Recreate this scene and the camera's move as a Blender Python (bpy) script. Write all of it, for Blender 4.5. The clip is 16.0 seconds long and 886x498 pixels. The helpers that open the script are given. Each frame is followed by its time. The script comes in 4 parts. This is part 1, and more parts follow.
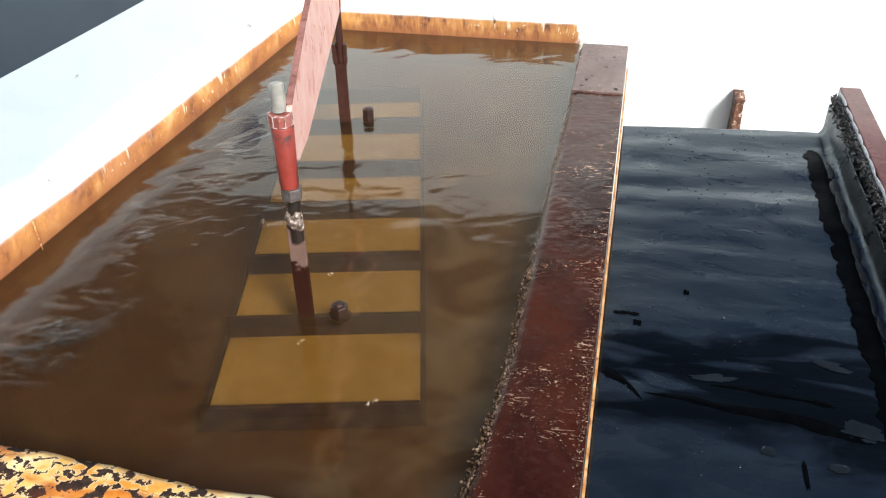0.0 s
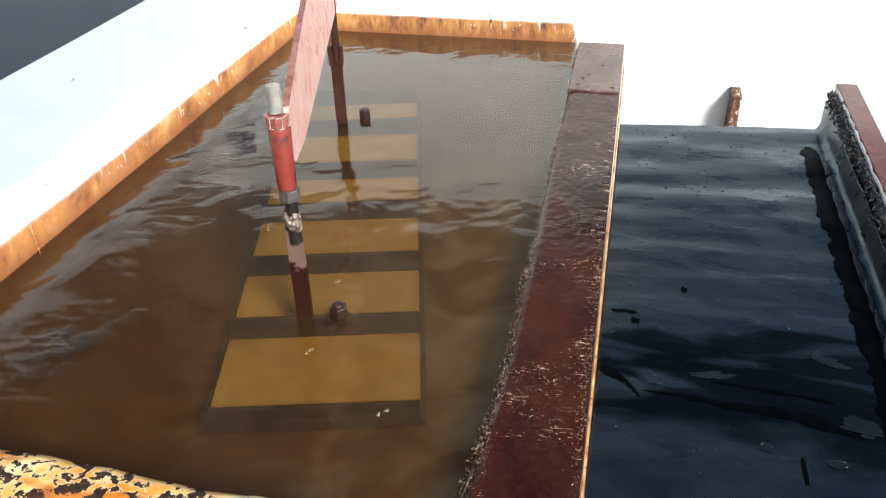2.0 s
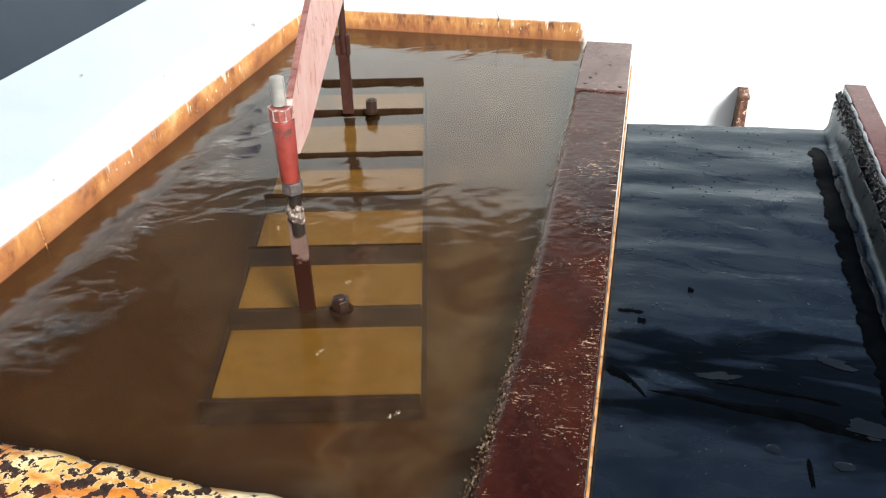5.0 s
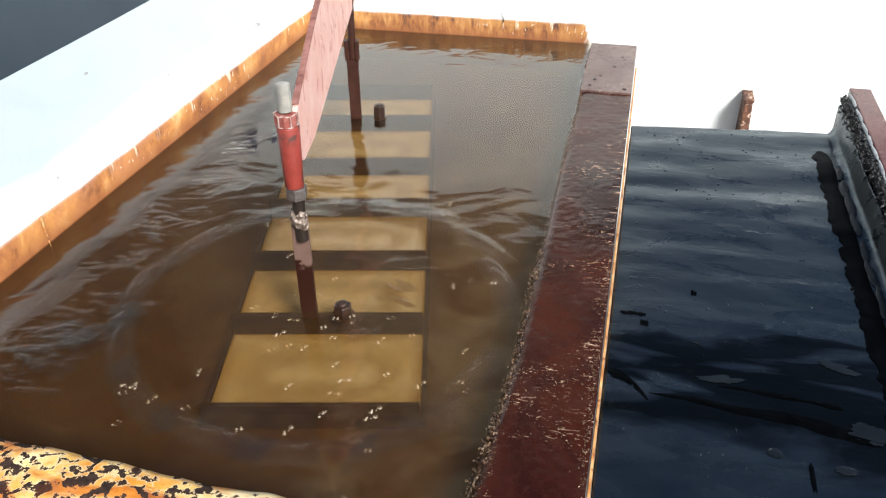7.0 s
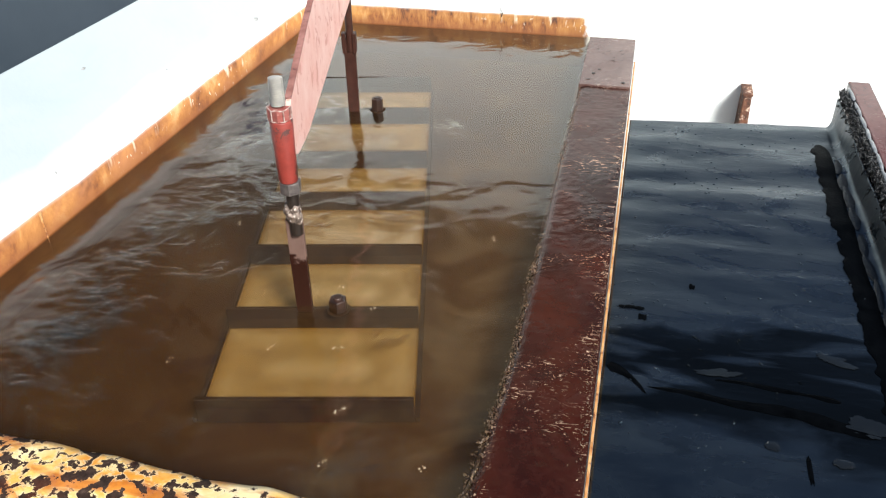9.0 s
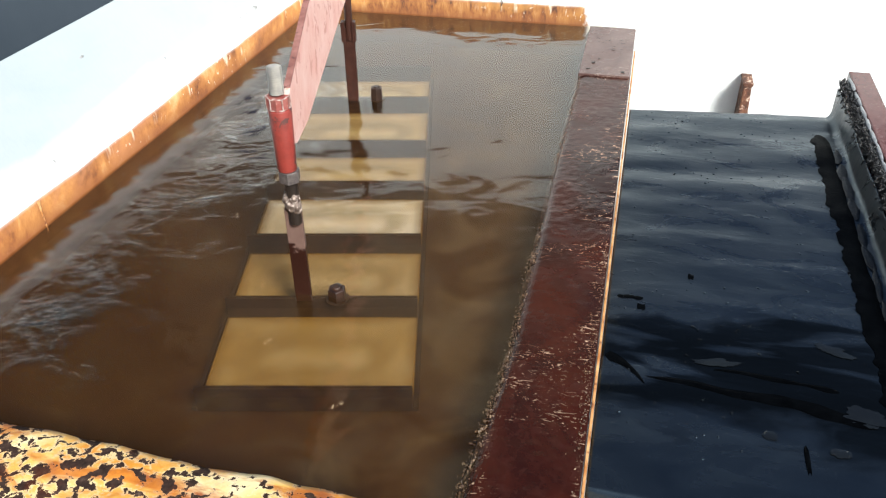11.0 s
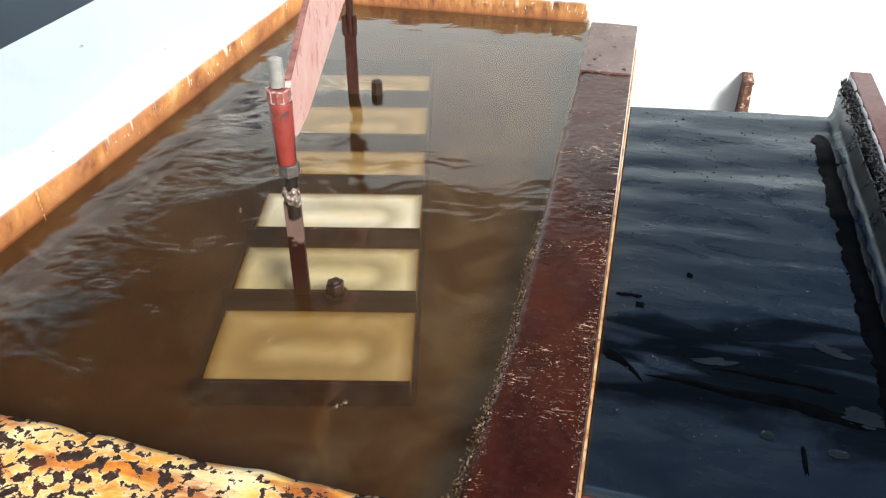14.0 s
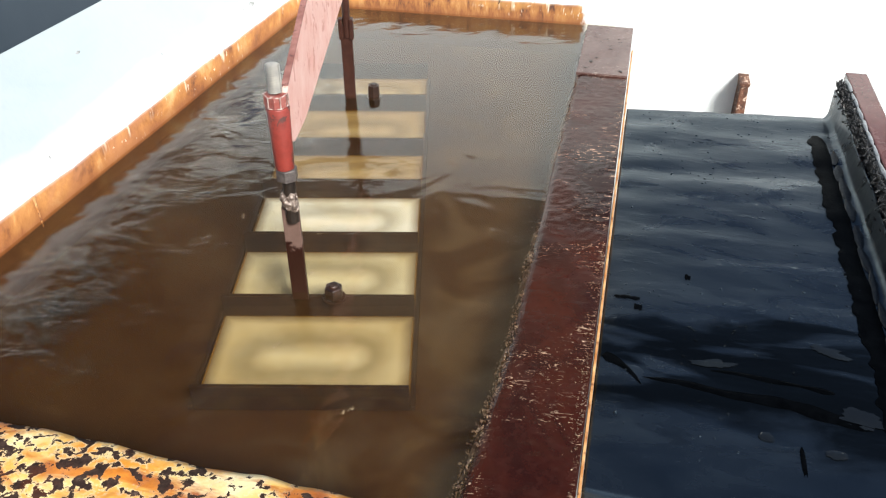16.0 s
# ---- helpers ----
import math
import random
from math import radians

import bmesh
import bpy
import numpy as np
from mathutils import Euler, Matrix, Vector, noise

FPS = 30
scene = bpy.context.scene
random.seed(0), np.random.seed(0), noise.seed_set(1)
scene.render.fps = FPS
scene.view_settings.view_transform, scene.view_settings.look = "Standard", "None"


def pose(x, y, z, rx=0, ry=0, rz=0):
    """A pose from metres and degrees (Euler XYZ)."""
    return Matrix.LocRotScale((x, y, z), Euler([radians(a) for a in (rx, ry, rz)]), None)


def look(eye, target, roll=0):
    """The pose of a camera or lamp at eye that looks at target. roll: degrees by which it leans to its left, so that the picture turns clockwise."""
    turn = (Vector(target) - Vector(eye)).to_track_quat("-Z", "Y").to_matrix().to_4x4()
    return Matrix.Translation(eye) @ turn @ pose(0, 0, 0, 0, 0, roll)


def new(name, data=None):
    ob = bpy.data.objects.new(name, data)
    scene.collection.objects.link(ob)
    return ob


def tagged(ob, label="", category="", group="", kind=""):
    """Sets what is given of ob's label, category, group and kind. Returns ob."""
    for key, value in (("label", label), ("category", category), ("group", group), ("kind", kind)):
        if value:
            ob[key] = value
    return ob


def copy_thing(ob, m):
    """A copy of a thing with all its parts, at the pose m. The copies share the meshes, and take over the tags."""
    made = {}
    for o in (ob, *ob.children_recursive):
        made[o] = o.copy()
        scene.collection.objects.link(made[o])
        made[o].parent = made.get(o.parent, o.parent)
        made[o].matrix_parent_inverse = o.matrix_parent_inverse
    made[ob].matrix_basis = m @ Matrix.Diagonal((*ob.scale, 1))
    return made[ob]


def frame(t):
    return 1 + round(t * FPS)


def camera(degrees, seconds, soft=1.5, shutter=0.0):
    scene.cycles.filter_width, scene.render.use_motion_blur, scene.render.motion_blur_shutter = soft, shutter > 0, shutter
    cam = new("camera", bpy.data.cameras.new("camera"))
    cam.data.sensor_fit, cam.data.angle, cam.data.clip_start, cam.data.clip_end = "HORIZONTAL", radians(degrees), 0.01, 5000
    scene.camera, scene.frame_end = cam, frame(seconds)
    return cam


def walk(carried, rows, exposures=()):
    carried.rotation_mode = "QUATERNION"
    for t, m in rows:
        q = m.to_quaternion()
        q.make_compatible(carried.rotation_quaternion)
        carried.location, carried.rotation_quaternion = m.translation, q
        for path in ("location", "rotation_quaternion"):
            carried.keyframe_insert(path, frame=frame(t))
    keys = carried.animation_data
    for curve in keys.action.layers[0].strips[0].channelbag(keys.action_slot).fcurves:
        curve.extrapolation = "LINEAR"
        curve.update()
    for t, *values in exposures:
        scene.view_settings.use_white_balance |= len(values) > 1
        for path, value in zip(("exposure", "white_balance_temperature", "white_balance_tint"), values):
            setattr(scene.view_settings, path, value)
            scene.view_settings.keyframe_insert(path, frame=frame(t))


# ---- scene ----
cam = camera(55.0, 16.0, soft=1.2)
PATH = [
    (0, pose(0.0000, 0.0000, 1.0000, 56.796, 0.837, 12.402)),
    (0.5, pose(-0.0024, 0.0033, 0.9981, 56.648, 0.619, 12.482)),
    (1, pose(-0.0028, 0.0015, 0.9981, 56.621, 0.662, 12.408)),
    (1.5, pose(-0.0007, 0.0019, 0.9984, 56.724, 0.926, 12.227)),
    (2, pose(0.0040, 0.0002, 0.9984, 56.834, 1.281, 12.070)),
    (2.5, pose(0.0028, 0.0007, 0.9978, 57.054, 1.104, 12.126)),
    (3, pose(0.0012, 0.0023, 0.9992, 56.913, 0.954, 12.359)),
    (3.5, pose(-0.0015, 0.0034, 0.9980, 56.755, 0.907, 12.527)),
    (4, pose(0.0012, 0.0021, 0.9992, 56.599, 1.173, 12.464)),
    (6.5, pose(0.0010, -0.0002, 0.9976, 56.941, 0.900, 12.939)),
    (7, pose(0.0007, 0.0007, 0.9986, 56.773, 0.816, 13.001)),
    (7.5, pose(0.0001, 0.0028, 0.9988, 56.535, 0.844, 13.030)),
    (8, pose(-0.0010, 0.0002, 0.9981, 56.528, 0.781, 12.941)),
    (8.5, pose(0.0013, 0.0012, 0.9967, 56.492, 0.804, 12.930)),
    (9, pose(0.0036, 0.0006, 0.9982, 56.417, 0.885, 12.933)),
    (11.5, pose(0.0045, 0.0010, 0.9974, 55.567, 0.762, 12.954)),
    (12, pose(0.0049, 0.0036, 0.9974, 55.474, 0.813, 12.845)),
    (12.5, pose(0.0023, 0.0053, 0.9954, 55.386, 0.457, 13.002)),
    (13, pose(0.0007, 0.0045, 0.9981, 55.216, 0.201, 13.194)),
    (13.5, pose(-0.0007, 0.0051, 0.9947, 55.329, 0.026, 13.278)),
    (14, pose(-0.0007, 0.0045, 0.9972, 55.335, 0.071, 13.205)),
    (14.5, pose(-0.0023, 0.0069, 0.9976, 55.027, -0.054, 13.267)),
    (15, pose(-0.0040, 0.0052, 0.9981, 54.983, -0.066, 13.114)),
    (15.5, pose(-0.0019, 0.0053, 0.9978, 55.223, 0.177, 12.920)),
    (16, pose(-0.0016, 0.0043, 1.0006, 55.486, 0.296, 12.846)),
]
walk(cam, PATH)

# ---- light ----
SUN = Vector((0.49, -0.56, 0.67)).normalized()
world = bpy.data.worlds.new("sky")
scene.world = world
world.use_nodes = True
sky = world.node_tree.nodes.new("ShaderNodeTexSky")
sky.sky_type, sky.sun_disc = "NISHITA", False
sky.sun_elevation = math.asin(SUN.z)
sky.sun_rotation = math.atan2(SUN.x, SUN.y)
sky.dust_density = 1.5
background = world.node_tree.nodes["Background"]
background.inputs["Strength"].default_value = 0.072
world.node_tree.links.new(sky.outputs["Color"], background.inputs["Color"])
sun = new("sun", bpy.data.lights.new("sun", "SUN"))
sun.data.energy, sun.data.angle, sun.data.color = 5.0, radians(16.0), (1.0, 0.97, 0.92)
sun.matrix_world = look(SUN * 20, (0, 0, 0))
scene.view_settings.exposure = 0.72


# ---- materials ----
class Nodes:
    """A small writer of node materials."""

    def __init__(self, name):
        self.mat = bpy.data.materials.new(name)
        self.mat.use_nodes = True
        self.tree = self.mat.node_tree
        self.bsdf = self.tree.nodes["Principled BSDF"]
        self.out = self.tree.nodes["Material Output"]
        self.coord = self.tree.nodes.new("ShaderNodeTexCoord").outputs["Object"]

    def node(self, kind, **inputs):
        n = self.tree.nodes.new("ShaderNode" + kind)
        for key, value in inputs.items():
            self.put(n.inputs[key.replace("_", " ")], value)
        return n

    def put(self, socket, value):
        if isinstance(value, bpy.types.NodeSocket):
            self.tree.links.new(value, socket)
        else:
            socket.default_value = value

    def scaled(self, sx, sy, sz, rz=0.0):
        n = self.node("Mapping", Vector=self.coord)
        n.inputs["Scale"].default_value = (sx, sy, sz)
        n.inputs["Rotation"].default_value = (0, 0, rz)
        return n.outputs["Vector"]

    def noise(self, scale, detail=4.0, rough=0.55, warp=0.0, vector=None):
        n = self.node("TexNoise", Vector=vector or self.coord, Scale=scale, Detail=detail, Roughness=rough, Distortion=warp)
        return n.outputs["Fac"]

    def spots(self, scale, vector=None):
        n = self.node("TexVoronoi", Vector=vector or self.coord, Scale=scale)
        return n.outputs["Distance"]

    def ramp(self, fac, *stops):
        n = self.node("ValToRGB", Fac=fac)
        el = n.color_ramp.elements
        while len(el) < len(stops):
            el.new(0.5)
        for e, (at, c) in zip(el, stops):
            e.position = at
            e.color = (c, c, c, 1) if isinstance(c, (int, float)) else (*c, 1)
        return n.outputs["Color"]

    def math(self, op, a, b=0.0):
        n = self.tree.nodes.new("ShaderNodeMath")
        n.operation = op
        self.put(n.inputs[0], a)
        self.put(n.inputs[1], b)
        return n.outputs[0]

    def axes(self, vector=None):
        n = self.node("SeparateXYZ", Vector=vector or self.coord)
        return n.outputs

    def mix(self, fac, a, b):
        n = self.tree.nodes.new("ShaderNodeMix")
        n.data_type = "RGBA"
        self.put(n.inputs[0], fac)
        for socket, v in ((n.inputs[6], a), (n.inputs[7], b)):
            self.put(socket, (*v, 1) if isinstance(v, tuple) else v)
        return n.outputs[2]

    def bump(self, height, strength=0.3, distance=0.01, normal=None):
        n = self.node("Bump", Height=height, Strength=strength, Distance=distance)
        if normal:
            self.put(n.inputs["Normal"], normal)
        return n.outputs["Normal"]

    def done(self, color, rough=0.6, metal=0.0, normal=None, spec=None, coat=0.0):
        self.put(self.bsdf.inputs["Base Color"], (*color, 1) if isinstance(color, tuple) else color)
        self.put(self.bsdf.inputs["Roughness"], rough)
        self.put(self.bsdf.inputs["Metallic"], metal)
        if spec is not None:
            self.put(self.bsdf.inputs["Specular IOR Level"], spec)
        if coat:
            self.bsdf.inputs["Coat Weight"].default_value = coat
            self.bsdf.inputs["Coat Roughness"].default_value = 0.12
        if normal:
            self.put(self.bsdf.inputs["Normal"], normal)
        return self.mat


def white_wall_paint(name, rust_height, drip_scale, x_limit=None, ragged_by=0.012, drip_by=0.012, stretch=0.35, paint=((0.66, 0.74, 0.75), (0.74, 0.79, 0.79)), lip=None, deep=1.0):
    """Marine paint, rusted from the waterline upwards, with an uneven edge, drips and pale flecks."""
    m = Nodes(name)
    z = m.axes()[2]
    ragged = m.noise(3.0, 6.0, 0.62, 0.3, m.scaled(1, 1, 2.5))
    drips = m.noise(drip_scale, 3.0, 0.6, 0.0, m.scaled(1, 1, 0.08))
    edge = m.math("ADD", m.math("MULTIPLY", m.math("SUBTRACT", ragged, 0.5), ragged_by), m.math("MULTIPLY", m.math("SUBTRACT", drips, 0.5), drip_by))
    level = m.math("ADD", z, edge)
    rusted = m.ramp(m.math("DIVIDE", level, rust_height * 2), (0.0, 1.0), (0.46, 0.97), (0.5, 0.75), (0.525, 0.0))
    if x_limit is not None:
        rusted = m.math("MULTIPLY", rusted, m.ramp(m.math("ADD", m.math("ADD", m.math("SUBTRACT", m.axes()[0], x_limit), 0.5), m.math("MULTIPLY", m.math("SUBTRACT", m.noise(22.0, 4.0, 0.65), 0.5), 0.07)), (0.49, 1.0), (0.505, 0.0)))
    streak = m.ramp(m.noise(drip_scale * 1.4, 6.0, 0.68, 0.3, m.scaled(1, 1, stretch)), *((at, tuple(c * deep ** (1 + 1.5 * (0.7 - at)) for c in tone)) for at, tone in ((0.36, (0.085, 0.024, 0.007)), (0.45, (0.30, 0.105, 0.022)), (0.56, (0.46, 0.20, 0.050)), (0.70, (0.60, 0.38, 0.17)))))
    patch = m.ramp(m.noise(2.6, 4.0, 0.6, 0.5, m.scaled(1, 1, 2)), (0.50, 0.0), (0.62, 0.75))
    streak = m.mix(patch, streak, (0.44, 0.185, 0.075) if deep == 1.0 else (0.50, 0.24, 0.055))
    # runs of bare paint left between the stains, and pale salt flecks
    runs = m.ramp(m.noise(drip_scale * 3.2, 3.0, 0.6, 0.0, m.scaled(1, 1, 0.12)), (0.60, 0.0), (0.64, 0.85))
    high = m.ramp(m.math("DIVIDE", level, rust_height), (0.45, 0.0), (0.7, 1.0))
    region = m.ramp(m.noise(1.7, 2.0, 0.5), (0.45, 0.0), (0.55, 1.0))
    streak = m.mix(m.math("MULTIPLY", m.math("MULTIPLY", runs, high), region), streak, (0.70, 0.62, 0.48))
    flecks = m.ramp(m.noise(75.0, 2.0, 0.5, 0.0, m.scaled(1, 1, 0.6)), (0.66, 0.0), (0.70, 0.8))
    streak = m.mix(m.math("MULTIPLY", flecks, region), streak, (0.74, 0.66, 0.54))
    low = m.ramp(m.math("DIVIDE", level, rust_height), (0.02, 0.8), (0.55, 0.0))
    rust = m.mix(low, streak, tuple(c * deep for c in (0.25, 0.092, 0.034)))
    grime = m.ramp(m.noise(2.2, 5.0, 0.65, 0.4, m.scaled(1, 1, 2.2)), (0.3, paint[0]), (0.62, paint[1]))
    # whiter band low on the wall: the light its lip catches, painted in
    if lip is not None:
        lip_level = m.math("ADD", z, m.math("MULTIPLY", m.math("SUBTRACT", m.noise(4.0, 4.0, 0.6), 0.5), 0.05))
        grime = m.mix(m.ramp(lip_level, (0.10, 1.0), (0.145, 0.0)), grime, lip)
    scuffs = m.ramp(m.noise(38.0, 2.0, 0.6, 1.0, m.scaled(1, 0.5, 1)), (0.76, 0.0), (0.80, 0.6))
    color = m.mix(rusted, m.mix(scuffs, grime, (0.35, 0.36, 0.36)), rust)
    # under the waterline the wall is coloured silt-brown, as if lost in murk
    sunken = m.ramp(m.math("ADD", m.math("MULTIPLY", z, 10.0), 0.5), (0.455, 1.0), (0.495, 0.0))
    if x_limit is not None:
        sunken = m.math("MULTIPLY", sunken, m.ramp(m.math("ADD", m.math("SUBTRACT", m.axes()[0], x_limit), 0.5), (0.50, 1.0), (0.51, 0.0)))
    color = m.mix(sunken, color, (0.040, 0.0165, 0.0042))
    bump = m.bump(m.noise(60.0, 5.0), 0.25, 0.004, m.bump(rusted, 0.4, 0.002))
    return m.done(color, m.ramp(rusted, (0, 0.4), (1, 0.6)), 0.0, bump)


def red_oxide(name, base=(0.013, 0.0027, 0.0015), worn=(0.044, 0.0088, 0.0036), fleck=(0.48, 0.34, 0.24), span=None):
    """Wet maroon primer with pale scratches and chips, thickest along the edges."""
    m = Nodes(name)
    tone = m.mix(m.ramp(m.noise(4.0, 6.0, 0.62, 0.6, m.scaled(1, 0.8, 1)), (0.36, 0.0), (0.66, 1.0)), base, worn)
    tone = m.mix(m.ramp(m.noise(60.0, 4.0, 0.7), (0.5, 0.0), (0.75, 0.6)), tone, (0.040, 0.013, 0.009))
    zone = m.noise(5.0, 4.0, 0.62, 0.4, m.scaled(0.7, 1.3, 1))
    if span is not None:
        x = m.axes()[0]
        right = m.ramp(m.math("SUBTRACT", x, span[1] - 0.5), (0.470, 0.0), (0.495, 0.17))
        left = m.ramp(m.math("SUBTRACT", x, span[0] - 0.5), (0.505, 0.17), (0.530, 0.0))
        zone = m.math("ADD", zone, m.math("ADD", left, right))
    zone = m.ramp(zone, (0.50, 0.0), (0.64, 1.0))
    lines = m.ramp(m.noise(95.0, 3.0, 0.7, 1.2, m.scaled(0.40, 1.7, 1, 0.15)), (0.62, 0.0), (0.65, 1.0))
    chips = m.ramp(m.noise(150.0, 3.0, 0.6), (0.64, 0.0), (0.68, 0.9))
    marks = m.math("MULTIPLY", zone, m.math("MAXIMUM", lines, chips))
    color = m.mix(marks, tone, fleck)
    rough = m.ramp(m.noise(9.0, 4.0), (0.3, 0.12), (0.7, 0.34))
    bump = m.bump(m.noise(45.0, 5.0, 0.65), 0.14, 0.004, m.bump(m.noise(7.0, 3.0), 0.12, 0.012))
    return m.done(color, rough, 0.0, m.bump(marks, -0.3, 0.001, bump), 0.27)


def black_rubber():
    """Wet black lining: dull crests, glossy hollows, dried streaks."""
    m = Nodes("wet_black_lining")
    smear = m.noise(5.0, 6.0, 0.62, 1.0, m.scaled(0.8, 1.9, 1, 0.12))
    tone = m.ramp(smear, (0.3, (0.0030, 0.0042, 0.0062)), (0.55, (0.0050, 0.0070, 0.0100)), (0.75, (0.0085, 0.0118, 0.0160)))
    crust = m.ramp(m.noise(26.0, 5.0, 0.7, 0.3, m.scaled(0.7, 1.4, 1)), (0.64, 0.0), (0.74, 0.3))
    color = m.mix(crust, tone, (0.010, 0.012, 0.0135))
    rough = m.ramp(smear, (0.36, 0.22), (0.50, 0.33), (0.64, 0.44))
    # a soaked stretch near the outlet, dark and slick, with streaky borders
    y = m.axes()[1]
    shifted = m.math("ADD", m.math("MULTIPLY", y, 0.5), m.math("MULTIPLY", m.math("SUBTRACT", m.noise(5.0, 4.0, 0.6, 0.6, m.scaled(0.6, 1.5, 1, 0.15)), 0.5), 0.16))
    band = m.ramp(shifted, (0.50, 0.0), (0.53, 1.0), (0.65, 1.0), (0.665, 0.0))
    streaks = m.ramp(m.noise(6.0, 4.0, 0.5, 0.9, m.scaled(0.45, 2.0, 1, 0.16)), (0.37, 0.0), (0.47, 1.0))
    soaked = m.math("MULTIPLY", band, streaks)
    color = m.mix(soaked, color, (0.0010, 0.0013, 0.0015))
    rough = m.math("MULTIPLY", rough, m.ramp(shifted, (0.50, 0.80), (0.66, 0.78), (0.74, 1.0)))
    rough = m.mix(soaked, rough, (0.09, 0.09, 0.09))
    ripple = m.noise(9.0, 3.0, 0.5, 0.3, m.scaled(0.6, 1.6, 1))
    pits = m.ramp(m.noise(48.0, 3.0, 0.55, 0.5, m.scaled(0.7, 1.3, 1)), (0.62, 0.0), (0.72, 1.0))
    grit = m.bump(m.noise(160.0, 4.0, 0.7), 0.12, 0.002)
    normal = m.bump(soaked, -0.12, 0.003, m.bump(ripple, 0.10, 0.03, m.bump(pits, 0.13, 0.004, grit)))
    # the sky's blue is put into the tint of the reflections
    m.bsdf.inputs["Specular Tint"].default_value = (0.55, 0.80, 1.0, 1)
    return m.done(color, rough, 0.0, normal, m.ramp(soaked, (0.0, 0.74), (1.0, 0.19)))


def black_tar():
    m = Nodes("rough_black_tar")
    color = m.ramp(m.noise(60.0, 5.0, 0.7), (0.35, (0.003, 0.0035, 0.004)), (0.7, (0.014, 0.016, 0.018)))
    return m.done(color, 0.38, 0.0, m.bump(m.noise(90.0, 5.0, 0.7), 0.8, 0.008))


def flaking_paint():
    """Cream paint flaking off black scale, with orange rust bleeding through."""
    m = Nodes("flaking_cream_paint")
    flakes = m.noise(58.0, 6.0, 0.60, 0.30)
    patch = m.noise(8.0, 4.0, 0.55)
    loss = m.math("ADD", flakes, m.math("MULTIPLY", m.math("SUBTRACT", patch, 0.5), 0.42))
    bare = m.ramp(loss, (0.535, 0.0), (0.550, 1.0))
    halo = m.ramp(loss, (0.47, 0.0), (0.52, 1.0))
    scale_tone = m.ramp(m.noise(90.0, 5.0, 0.7), (0.3, (0.012, 0.008, 0.007)), (0.6, (0.045, 0.028, 0.022)), (0.8, (0.13, 0.09, 0.07)))
    paint = m.ramp(m.noise(7.0, 5.0, 0.6, 0.4), (0.38, (0.56, 0.235, 0.028)), (0.50, (0.63, 0.395, 0.105)), (0.62, (0.68, 0.56, 0.31)))
    paint = m.mix(m.math("MULTIPLY", halo, 0.55), paint, (0.66, 0.58, 0.40))
    rust = m.ramp(m.noise(9.0, 5.0, 0.62, 0.8, m.scaled(0.6, 1.5, 1)), (0.47, 0.0), (0.58, 0.9))
    paint = m.mix(rust, paint, m.ramp(m.noise(34.0, 4.0, 0.6), (0.3, (0.20, 0.030, 0.005)), (0.7, (0.50, 0.165, 0.020))))
    color = m.mix(bare, paint, m.mix(m.ramp(m.noise(18.0, 3.0), (0.55, 0.0), (0.72, 0.5)), scale_tone, (0.10, 0.020, 0.006)))
    bump = m.bump(bare, -1.0, 0.007, m.bump(m.noise(80.0, 5.0), 0.6, 0.004))
    return m.done(color, m.ramp(bare, (0, 0.42), (1, 0.8)), 0.0, bump, m.ramp(bare, (0, 0.3), (1, 0.06)))


def water_skin(name="murky_water", murk=0.12, tint=(0.97, 0.925, 0.83, 1), sheen=1.0, gloss_rough=0.085):
    """Murky water: a glossy rippled skin over a part-clear brown body."""
    m = Nodes(name)
    place = m.tree.nodes.new("ShaderNodeNewGeometry").outputs["Position"]
    turned = m.node("Mapping", Vector=place)
    turned.inputs["Rotation"].default_value = (0, 0, -0.4)
    along = m.node("Mapping", Vector=turned.outputs["Vector"])
    along.inputs["Scale"].default_value = (0.9, 1.25, 150.0)
    swell = m.noise(6.5, 2.0, 0.45, 0.5, along.outputs["Vector"])
    chop = m.noise(19.0, 2.0, 0.4, 0.4, along.outputs["Vector"])
    normal = m.bump(swell, 0.26, 0.03, m.bump(chop, 0.10, 0.012))
    # pales towards the beam: thicker silt, with some reflected light painted in
    cloud = m.math("ADD", m.noise(5.0, 6.0, 0.62, 1.2), m.math("MULTIPLY", m.math("ADD", m.axes()[0], 0.55), 0.24))
    tone = m.ramp(cloud, (0.34, (0.040, 0.0150, 0.0030)), (0.5, (0.075, 0.038, 0.012)), (0.68, (0.165, 0.124, 0.072)))
    body = m.node("BsdfDiffuse", Color=tone)
    clear = m.node("BsdfTransparent", Color=tint)
    under = m.node("MixShader", Fac=murk)
    m.tree.links.new(clear.outputs[0], under.inputs[1])
    m.tree.links.new(body.outputs[0], under.inputs[2])
    gloss = m.node("BsdfGlossy", Color=(1, 1, 1, 1), Roughness=gloss_rough, Normal=normal)
    facing = m.node("LayerWeight", Blend=0.5).outputs["Facing"]
    mirror = m.math("ADD", m.math("MULTIPLY", m.math("POWER", facing, 4.0), 0.97 * sheen), 0.026 * sheen)
    skin = m.node("MixShader", Fac=mirror)
    m.tree.links.new(under.outputs[0], skin.inputs[1])
    m.tree.links.new(gloss.outputs[0], skin.inputs[2])
    m.tree.links.new(skin.outputs[0], m.out.inputs["Surface"])
    return m.mat


